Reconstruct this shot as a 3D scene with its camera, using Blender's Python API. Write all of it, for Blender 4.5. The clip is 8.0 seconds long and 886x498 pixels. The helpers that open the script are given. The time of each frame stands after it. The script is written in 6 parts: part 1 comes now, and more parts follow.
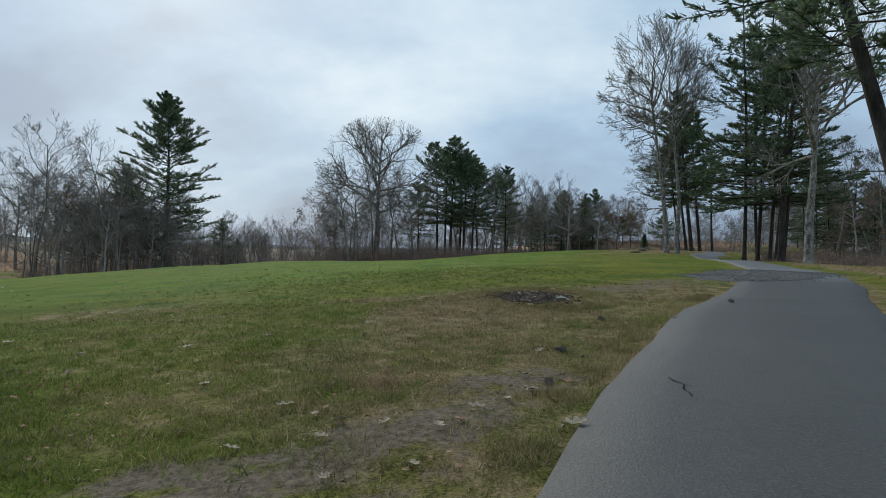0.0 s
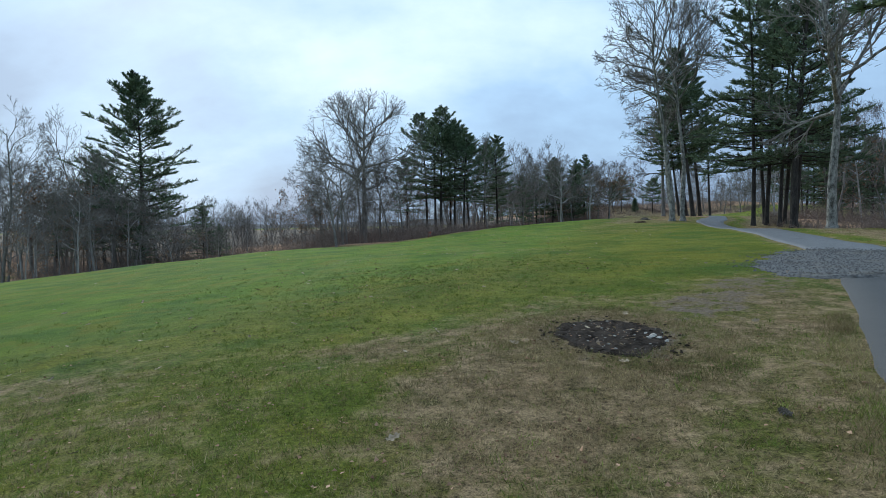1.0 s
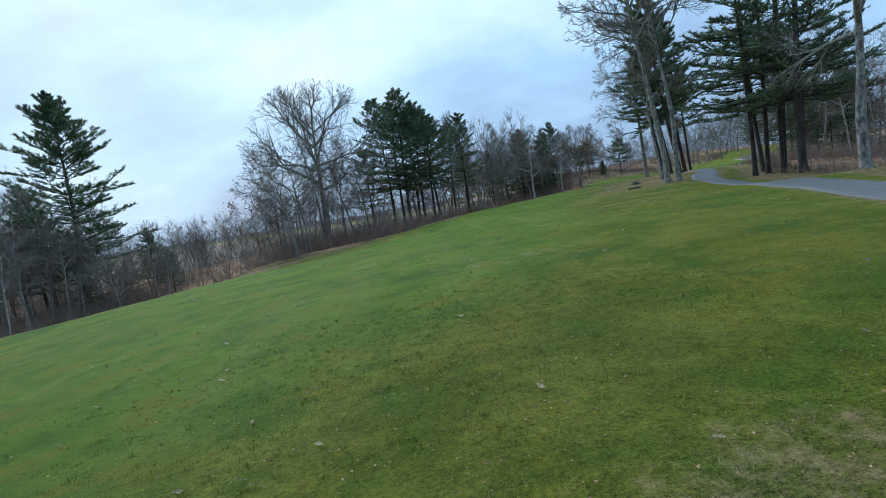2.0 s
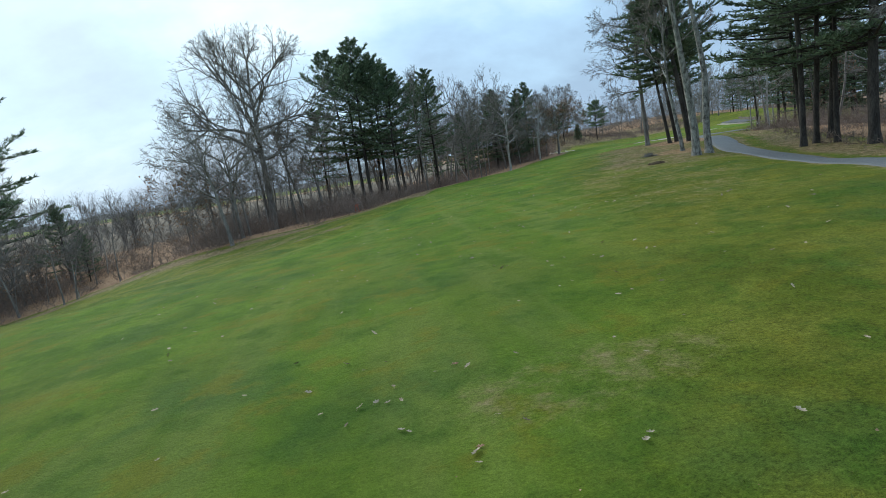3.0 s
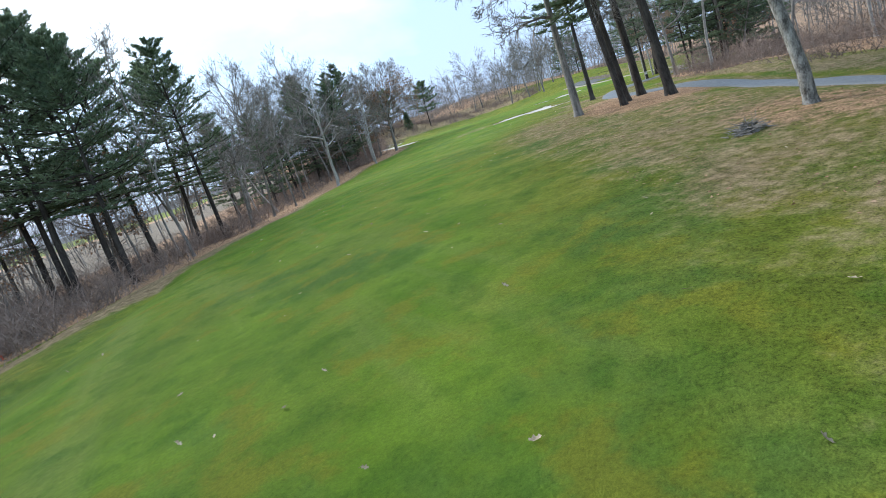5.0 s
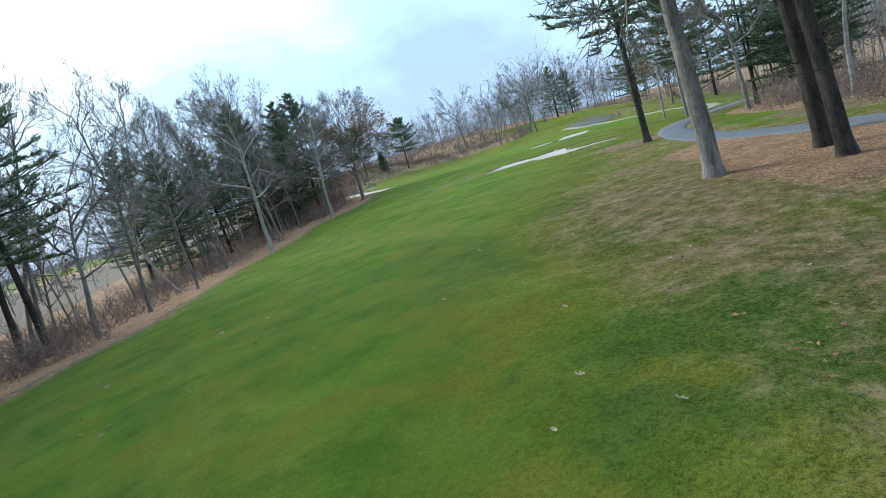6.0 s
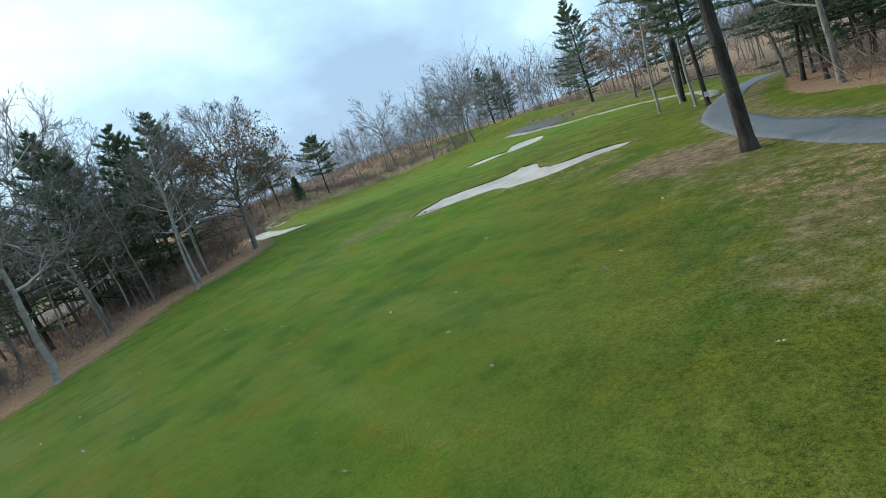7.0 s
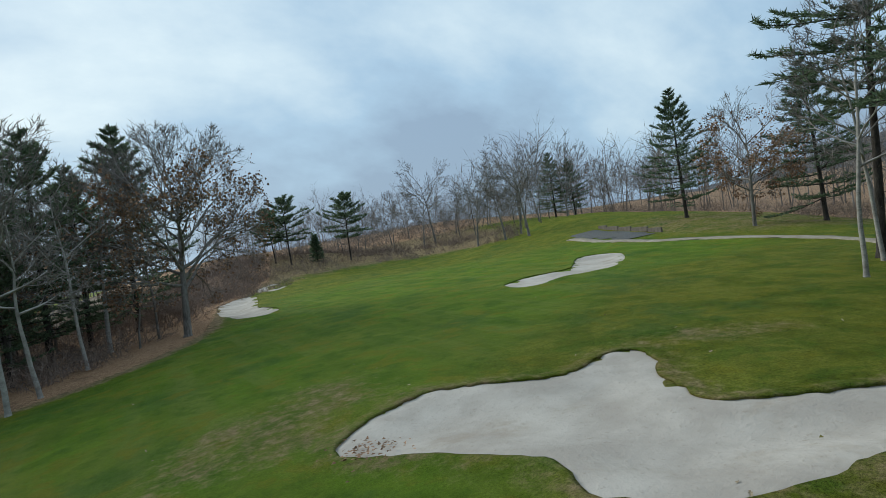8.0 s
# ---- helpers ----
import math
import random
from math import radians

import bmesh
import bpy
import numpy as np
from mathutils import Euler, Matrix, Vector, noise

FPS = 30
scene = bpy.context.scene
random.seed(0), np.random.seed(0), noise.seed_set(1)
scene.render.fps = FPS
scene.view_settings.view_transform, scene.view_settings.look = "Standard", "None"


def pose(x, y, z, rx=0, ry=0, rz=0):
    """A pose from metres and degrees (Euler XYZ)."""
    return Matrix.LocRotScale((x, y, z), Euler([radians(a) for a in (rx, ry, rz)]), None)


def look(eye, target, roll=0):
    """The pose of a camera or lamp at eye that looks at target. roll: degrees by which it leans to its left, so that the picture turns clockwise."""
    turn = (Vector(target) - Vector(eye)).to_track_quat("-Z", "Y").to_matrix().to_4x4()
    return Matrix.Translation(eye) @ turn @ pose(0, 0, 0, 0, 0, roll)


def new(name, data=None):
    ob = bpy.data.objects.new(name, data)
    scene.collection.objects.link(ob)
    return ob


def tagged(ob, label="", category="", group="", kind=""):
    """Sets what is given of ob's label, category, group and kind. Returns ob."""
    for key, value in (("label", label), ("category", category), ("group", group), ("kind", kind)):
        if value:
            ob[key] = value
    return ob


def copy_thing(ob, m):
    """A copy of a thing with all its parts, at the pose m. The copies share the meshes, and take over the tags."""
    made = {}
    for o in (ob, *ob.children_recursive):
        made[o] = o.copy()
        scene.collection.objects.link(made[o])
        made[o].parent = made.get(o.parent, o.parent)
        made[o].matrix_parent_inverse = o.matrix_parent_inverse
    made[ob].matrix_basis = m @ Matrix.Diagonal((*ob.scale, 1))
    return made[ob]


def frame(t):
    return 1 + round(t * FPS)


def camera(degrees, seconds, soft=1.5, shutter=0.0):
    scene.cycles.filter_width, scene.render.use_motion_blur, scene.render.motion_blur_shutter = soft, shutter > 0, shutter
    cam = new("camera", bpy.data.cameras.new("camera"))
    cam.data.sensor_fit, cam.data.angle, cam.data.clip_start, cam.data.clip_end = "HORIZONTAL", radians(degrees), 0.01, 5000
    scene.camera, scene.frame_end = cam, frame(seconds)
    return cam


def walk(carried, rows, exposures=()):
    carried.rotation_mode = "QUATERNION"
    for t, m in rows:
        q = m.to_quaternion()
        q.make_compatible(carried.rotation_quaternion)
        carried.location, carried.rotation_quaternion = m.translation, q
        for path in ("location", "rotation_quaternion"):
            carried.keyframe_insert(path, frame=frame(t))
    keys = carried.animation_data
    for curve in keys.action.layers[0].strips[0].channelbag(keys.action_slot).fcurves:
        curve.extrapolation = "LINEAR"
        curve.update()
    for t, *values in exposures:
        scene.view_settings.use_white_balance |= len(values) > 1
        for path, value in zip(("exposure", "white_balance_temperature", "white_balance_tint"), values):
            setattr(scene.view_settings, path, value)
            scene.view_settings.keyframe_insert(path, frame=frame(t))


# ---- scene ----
cam = camera(76.0, 8.0, soft=0.62)
PATH = [
    (0, (0.0, 0.0, 1.0), (-0.003, 2.0, 1.015), 1.61),
    (0.5, (-0.22, 1.099, 1.489), (-0.207, 3.097, 1.411), 1.58),
    (1, (-0.611, 2.993, 1.681), (-0.569, 4.991, 1.594), -1.05),
    (1.5, (-0.782, 5.665, 1.981), (-0.689, 7.661, 1.882), -5.80),
    (1.7, (-0.768, 6.861, 2.117), (-0.651, 8.855, 2.008), -8.01),
    (2.8, (-0.046, 16.852, 3.173), (0.135, 18.823, 2.889), -8.51),
    (3, (0.376, 19.288, 3.303), (0.609, 21.253, 3.013), -8.80),
    (3.5, (1.776, 25.904, 3.647), (2.14, 27.845, 3.333), -11.24),
    (4, (3.493, 32.818, 3.944), (3.961, 34.732, 3.602), -14.10),
    (4.5, (5.522, 39.805, 4.065), (6.11, 41.679, 3.691), -16.02),
    (5, (8.004, 46.89, 3.967), (8.745, 48.7, 3.547), -17.40),
    (5.2, (9.21, 49.846, 3.874), (9.978, 51.647, 3.469), -16.93),
    (6.3, (19.06, 67.015, 4.62), (19.943, 68.785, 4.325), -15.56),
    (6.5, (20.974, 69.946, 4.748), (21.886, 71.701, 4.453), -15.46),
    (7, (25.712, 76.801, 4.712), (26.744, 78.481, 4.377), -20.08),
    (7.5, (30.624, 83.501, 4.631), (31.709, 85.16, 4.371), -21.22),
    (8, (36.379, 89.691, 5.854), (37.352, 91.437, 5.798), -8.83),
]
EXPOSURES = [(0.0, 0.06, 6350, 8), (0.5, 0.3, 5950, 7), (1.0, 0.34, 5750, 6), (1.5, 0.36, 5450, 5), (3.0, 0.52, 6020, 3), (4.5, 1.06, 6750, 8), (5.2, 1.33, 5850, 11), (6.5, 0.76, 5900, 2), (7.5, 0.56, 6250, 2), (8.0, 0.14, 6300, 4)]
walk(cam, [(t, look(eye, target, roll)) for t, eye, target, roll in PATH], EXPOSURES)

# ---- light ----
SUN_AZIMUTH = 334.0        # degrees clockwise from +y
SUN_HEIGHT = 30.0
world = bpy.data.worlds.new("overcast_sky")
scene.world = world
world.use_nodes = True


def overcast_world(tree):
    tree.nodes.clear()
    N, L = tree.nodes.new, tree.links.new
    out, bg = N("ShaderNodeOutputWorld"), N("ShaderNodeBackground")
    sky = N("ShaderNodeTexSky")
    sky.sky_type, sky.sun_disc = "NISHITA", False
    sky.sun_elevation, sky.sun_rotation = radians(SUN_HEIGHT), radians(SUN_AZIMUTH)
    sky.air_density, sky.dust_density, sky.ozone_density = 1.4, 2.5, 1.2
    dim = N("ShaderNodeVectorMath"); dim.operation = "SCALE"; dim.inputs[3].default_value = 0.09
    L(sky.outputs[0], dim.inputs[0])
    # cloud layer: the sky's direction laid on a flat ceiling of cloud
    co, sep, up = N("ShaderNodeTexCoord"), N("ShaderNodeSeparateXYZ"), N("ShaderNodeMath")
    L(co.outputs["Generated"], sep.inputs[0])
    up.operation = "MAXIMUM"; up.inputs[1].default_value = 0.0
    L(sep.outputs[2], up.inputs[0])
    add = N("ShaderNodeMath"); add.operation = "ADD"; add.inputs[1].default_value = 0.6
    L(up.outputs[0], add.inputs[0])
    flat = N("ShaderNodeCombineXYZ")
    for k in (0, 1):
        d = N("ShaderNodeMath"); d.operation = "DIVIDE"
        L(sep.outputs[k], d.inputs[0]); L(add.outputs[0], d.inputs[1]); L(d.outputs[0], flat.inputs[k])
    big, small = N("ShaderNodeTexNoise"), N("ShaderNodeTexNoise")
    shift = N("ShaderNodeMapping"); shift.inputs["Location"].default_value = (3.1, 0.6, 0)
    shift.inputs["Scale"].default_value = (0.8, 1.15, 1)
    L(flat.outputs[0], shift.inputs[0])
    big.inputs["Scale"].default_value, big.inputs["Detail"].default_value, big.inputs["Roughness"].default_value = 1.5, 7.0, 0.56
    small.inputs["Scale"].default_value, small.inputs["Detail"].default_value = 5.0, 6.0
    L(shift.outputs[0], big.inputs["Vector"]); L(shift.outputs[0], small.inputs["Vector"])
    mixn = N("ShaderNodeMath"); mixn.operation = "MULTIPLY_ADD"; mixn.inputs[1].default_value = 0.22
    L(small.outputs[0], mixn.inputs[0]); L(big.outputs[0], mixn.inputs[2])
    ramp = N("ShaderNodeValToRGB")
    e = ramp.color_ramp.elements
    e[0].position, e[0].color = 0.48, (0.33, 0.44, 0.60, 1)
    e[1].position, e[1].color = 0.82, (0.80, 0.915, 1.0, 1)
    mid = e.new(0.62); mid.color = (0.455, 0.62, 0.805, 1)
    # cloud is thinner and brighter towards the hidden sun
    aim = N("ShaderNodeVectorMath"); aim.operation = "DOT_PRODUCT"
    aim.inputs[1].default_value = (math.sin(radians(SUN_AZIMUTH)) * math.cos(radians(SUN_HEIGHT)), math.cos(radians(SUN_AZIMUTH)) * math.cos(radians(SUN_HEIGHT)), math.sin(radians(SUN_HEIGHT)))
    L(co.outputs["Generated"], aim.inputs[0])
    near = N("ShaderNodeMapRange"); near.interpolation_type = "SMOOTHSTEP"
    near.inputs[1].default_value, near.inputs[2].default_value, near.inputs[3].default_value, near.inputs[4].default_value = 0.80, 1.0, 0.0, 0.07
    L(aim.outputs["Value"], near.inputs[0])
    lift = N("ShaderNodeMath"); lift.operation = "MULTIPLY_ADD"
    lift.inputs[1].default_value, lift.inputs[2].default_value = 0.34, -0.085
    L(up.outputs[0], lift.inputs[0])
    high = N("ShaderNodeMath"); high.operation = "MINIMUM"; high.inputs[1].default_value = 0.06
    L(lift.outputs[0], high.inputs[0])
    thin = N("ShaderNodeMath"); thin.operation = "ADD"
    L(high.outputs[0], thin.inputs[0]); L(near.outputs[0], thin.inputs[1])
    glow = N("ShaderNodeMath"); glow.operation = "ADD"
    L(mixn.outputs[0], glow.inputs[0]); L(thin.outputs[0], glow.inputs[1])
    L(glow.outputs[0], ramp.inputs[0])
    mix = N("ShaderNodeMix"); mix.data_type = "RGBA"; mix.inputs[0].default_value = 0.9
    L(dim.outputs[0], mix.inputs[6]); L(ramp.outputs[0], mix.inputs[7])
    L(mix.outputs[2], bg.inputs[0])
    bg.inputs[1].default_value = 0.9
    L(bg.outputs[0], out.inputs[0])


overcast_world(world.node_tree)
sun_data = bpy.data.lights.new("sun", "SUN")
sun_data.energy, sun_data.angle, sun_data.color = 1.95, radians(30), (1.0, 0.95, 0.85)
sun = new("sun", sun_data)
_a, _h = radians(SUN_AZIMUTH), radians(SUN_HEIGHT)
sun.matrix_world = look((math.sin(_a) * math.cos(_h) * 100, math.cos(_a) * math.cos(_h) * 100, math.sin(_h) * 100), (0, 0, 0))


# ---- materials ----
def material(name):
    m = bpy.data.materials.new(name)
    m.use_nodes = True
    t = m.node_tree
    return m, t, t.nodes.new, t.links.new, t.nodes["Principled BSDF"]


def noise_node(t, scale, detail=4.0, rough=0.55, vec=None):
    n = t.nodes.new("ShaderNodeTexNoise")
    n.inputs["Scale"].default_value, n.inputs["Detail"].default_value, n.inputs["Roughness"].default_value = scale, detail, rough
    if vec is not None:
        t.links.new(vec, n.inputs["Vector"])
    return n.outputs[0]


def mix_node(t, fac, a, b, kind="MIX"):
    n = t.nodes.new("ShaderNodeMix")
    n.data_type, n.blend_type = "RGBA", kind
    for sock, v in ((n.inputs[0], fac), (n.inputs[6], a), (n.inputs[7], b)):
        if isinstance(v, (int, float)):
            sock.default_value = v
        elif isinstance(v, tuple):
            sock.default_value = (*v, 1)
        else:
            t.links.new(v, sock)
    return n.outputs[2]


def math_node(t, op, *ins):
    n = t.nodes.new("ShaderNodeMath")
    n.operation = op
    for sock, v in zip(n.inputs, ins):
        if isinstance(v, (int, float)):
            sock.default_value = v
        else:
            t.links.new(v, sock)
    return n.outputs[0]


def step_node(t, v, lo, hi):
    n = t.nodes.new("ShaderNodeMapRange")
    n.interpolation_type = "SMOOTHSTEP"
    t.links.new(v, n.inputs[0])
    n.inputs[1].default_value, n.inputs[2].default_value = lo, hi
    return n.outputs[0]


def bump_node(t, height, strength, distance, shader):
    n = t.nodes.new("ShaderNodeBump")
    n.inputs["Strength"].default_value, n.inputs["Distance"].default_value = strength, distance
    t.links.new(height, n.inputs["Height"])
    t.links.new(n.outputs[0], shader.inputs["Normal"])


def varied(name, dark, light, scale, rough, bump=0.4, bump_scale=None, distance=0.02, island=0.0, stretch=None, through_light=0.0):
    """A surface between two colours at two scales of noise, with relief."""
    m, t, N, L, bsdf = material(name)
    co = N("ShaderNodeTexCoord").outputs["Object"]
    if stretch:
        mp = N("ShaderNodeMapping")
        mp.inputs["Scale"].default_value = stretch
        L(co, mp.inputs[0])
        co = mp.outputs[0]
    a, b = noise_node(t, scale, 4, 0.6, co), noise_node(t, scale * 6.3, 3, 0.6, co)
    f = math_node(t, "ADD", math_node(t, "MULTIPLY", a, 0.65), math_node(t, "MULTIPLY", b, 0.35))
    f = step_node(t, f, 0.32, 0.68)
    col = mix_node(t, f, dark, light)
    if island:
        g = N("ShaderNodeNewGeometry").outputs["Random Per Island"]
        hsv = N("ShaderNodeHueSaturation")
        L(col, hsv.inputs["Color"])
        L(math_node(t, "MULTIPLY_ADD", g, island, 1 - island / 2), hsv.inputs["Value"])
        col = hsv.outputs[0]
    L(col, bsdf.inputs["Base Color"])
    bsdf.inputs["Roughness"].default_value = rough
    bsdf.inputs["Specular IOR Level"].default_value = 0.12
    if bump:
        bump_node(t, noise_node(t, bump_scale or scale * 4, 5, 0.65, co), bump, distance, bsdf)
    if through_light:
        thin, both = N("ShaderNodeBsdfTranslucent"), N("ShaderNodeMixShader")
        both.inputs[0].default_value = through_light
        L(col, thin.inputs[0])
        L(bsdf.outputs[0], both.inputs[1])
        L(thin.outputs[0], both.inputs[2])
        L(both.outputs[0], t.nodes["Material Output"].inputs[0])
    return m


BARK_OAK = varied("pale_oak_bark", (0.05, 0.045, 0.038), (0.40, 0.385, 0.345), 6.0, 0.9, 1.0, 20, 0.08, stretch=(1, 1, 0.5))
BARK_GREY = varied("grey_bark", (0.10, 0.09, 0.08), (0.29, 0.265, 0.24), 4.0, 0.9, 1.0, 14, 0.05, stretch=(1, 1, 0.28))
BARK_PINE = varied("dark_pine_bark", (0.024, 0.021, 0.019), (0.086, 0.075, 0.066), 3.0, 0.95, 1.0, 11, 0.04, stretch=(1, 1, 0.3))
BARK_BIRCH = varied("pale_smooth_bark", (0.22, 0.2, 0.18), (0.42, 0.4, 0.37), 2.0, 0.8, 0.4, 12, 0.01, stretch=(1, 1, 1.6))
TWIG = varied("bare_twigs", (0.115, 0.102, 0.092), (0.28, 0.25, 0.222), 0.5, 0.9, 0, island=0.5)
BRUSH = varied("red_brown_brush", (0.13, 0.098, 0.08), (0.30, 0.225, 0.185), 0.4, 0.95, 0, island=0.6)
NEEDLES = varied("pine_needles", (0.068, 0.108, 0.066), (0.17, 0.215, 0.122), 0.45, 0.55, 0, island=0.9, through_light=0.38)
DRY_LEAF = varied("dry_oak_leaves", (0.16, 0.085, 0.05), (0.36, 0.225, 0.14), 0.6, 0.8, 0, island=0.8)
PALE_LEAF = varied("pale_fallen_leaves", (0.23, 0.18, 0.115), (0.47, 0.405, 0.31), 7, 0.7, 0.3, 30, 0.005, island=0.5)
TAN_LEAF = varied("tan_fallen_leaves", (0.20, 0.145, 0.085), (0.45, 0.365, 0.255), 7, 0.7, 0.3, 30, 0.005, island=0.9)
BROWN_LEAF = varied("brown_fallen_leaves", (0.16, 0.08, 0.045), (0.42, 0.27, 0.17), 3, 0.8, 0, island=0.8)
STONE = varied("pale_stone", (0.18, 0.165, 0.14), (0.46, 0.43, 0.38), 9, 0.9, 0.6, 30, 0.01, island=0.6)
BLADE = varied("green_grass_blades", (0.075, 0.115, 0.014), (0.20, 0.235, 0.05), 0.9, 0.7, 0, island=1.1, through_light=0.25)
STRAW_BLADE = varied("straw_grass_blades", (0.155, 0.118, 0.055), (0.38, 0.305, 0.155), 0.9, 0.75, 0, island=1.1, through_light=0.2)
WHITE = varied("weathered_white_paint", (0.6, 0.6, 0.58), (0.8, 0.8, 0.78), 6, 0.6, 0.2, 30, 0.003)
WOOD = varied("grey_weathered_wood", (0.09, 0.075, 0.06), (0.22, 0.19, 0.16), 5, 0.9, 0.6, 25, 0.01, stretch=(1, 1, 0.2))
HILL = varied("far_wooded_hill", (0.075, 0.075, 0.08), (0.14, 0.135, 0.14), 0.02, 1.0, 0.8, 0.12, 6.0)
CLOD = varied("dark_soil", (0.013, 0.0095, 0.007), (0.05, 0.037, 0.027), 5, 0.95, 1.0, 22, 0.03)


def sand_material():
    m, t, N, L, bsdf = material("pale_bunker_sand")
    co = N("ShaderNodeTexCoord").outputs["Object"]
    big, fine = noise_node(t, 0.55, 4, 0.6, co), noise_node(t, 9, 4, 0.7, co)
    col = mix_node(t, step_node(t, big, 0.35, 0.7), (0.385, 0.335, 0.285), (0.52, 0.465, 0.405))
    col = mix_node(t, math_node(t, "MULTIPLY", step_node(t, fine, 0.55, 0.75), 0.5), col, (0.29, 0.24, 0.19))
    stain = noise_node(t, 0.32, 5, 0.68, co)
    col = mix_node(t, math_node(t, "MULTIPLY", step_node(t, stain, 0.54, 0.7), 0.55), col, (0.30, 0.235, 0.165))
    L(col, bsdf.inputs["Base Color"])
    bsdf.inputs["Roughness"].default_value = 0.95
    bump_node(t, math_node(t, "ADD", fine, noise_node(t, 2.2, 2, 0.5, co)), 0.5, 0.05, bsdf)
    return m


def asphalt_material():
    m, t, N, L, bsdf = material("worn_asphalt")
    co = N("ShaderNodeTexCoord").outputs["Object"]
    grain, patch, stain = noise_node(t, 62, 3, 0.75, co), noise_node(t, 0.6, 5, 0.65, co), noise_node(t, 4, 5, 0.7, co)
    chip = noise_node(t, 140, 2, 0.6, co)
    col = mix_node(t, step_node(t, patch, 0.3, 0.7), (0.030, 0.030, 0.029), (0.054, 0.053, 0.051))
    col = mix_node(t, step_node(t, grain, 0.46, 0.66), col, (0.094, 0.092, 0.087))
    col = mix_node(t, math_node(t, "MULTIPLY", step_node(t, chip, 0.66, 0.74), 0.8), col, (0.26, 0.25, 0.23))
    col = mix_node(t, math_node(t, "MULTIPLY", step_node(t, stain, 0.52, 0.75), 0.55), col, (0.030, 0.029, 0.027))
    # dark fresh surface up to the gravel, an older and paler one beyond it
    along_y = N("ShaderNodeSeparateXYZ")
    L(co, along_y.inputs[0])
    old = step_node(t, math_node(t, "ADD", along_y.outputs[1], math_node(t, "MULTIPLY", stain, 1.5)), 14.0, 16.5)
    aged = mix_node(t, step_node(t, stain, 0.35, 0.7), (0.105, 0.108, 0.113), (0.165, 0.168, 0.173))
    col = mix_node(t, math_node(t, "MULTIPLY", old, 0.8), mix_node(t, 0.25, col, (0.01, 0.01, 0.01)), aged)
    L(col, bsdf.inputs["Base Color"])
    bsdf.inputs["Roughness"].default_value = 0.6
    bsdf.inputs["Specular IOR Level"].default_value = 0.5
    bump_node(t, grain, 0.9, 0.012, bsdf)
    return m


def gravel_material():
    m, t, N, L, bsdf = material("blue_grey_gravel")
    co = N("ShaderNodeTexCoord").outputs["Object"]
    v = N("ShaderNodeTexVoronoi")
    v.inputs["Scale"].default_value = 26
    L(co, v.inputs["Vector"])
    big = noise_node(t, 1.2, 4, 0.6, co)
    col = mix_node(t, v.outputs["Color"], (0.045, 0.045, 0.045), (0.135, 0.134, 0.131))
    col = mix_node(t, math_node(t, "MULTIPLY", step_node(t, big, 0.45, 0.7), 0.6), col, (0.10, 0.088, 0.070))
    L(col, bsdf.inputs["Base Color"])
    bsdf.inputs["Roughness"].default_value = 0.9
    bump_node(t, v.outputs["Distance"], 0.8, 0.02, bsdf)
    return m


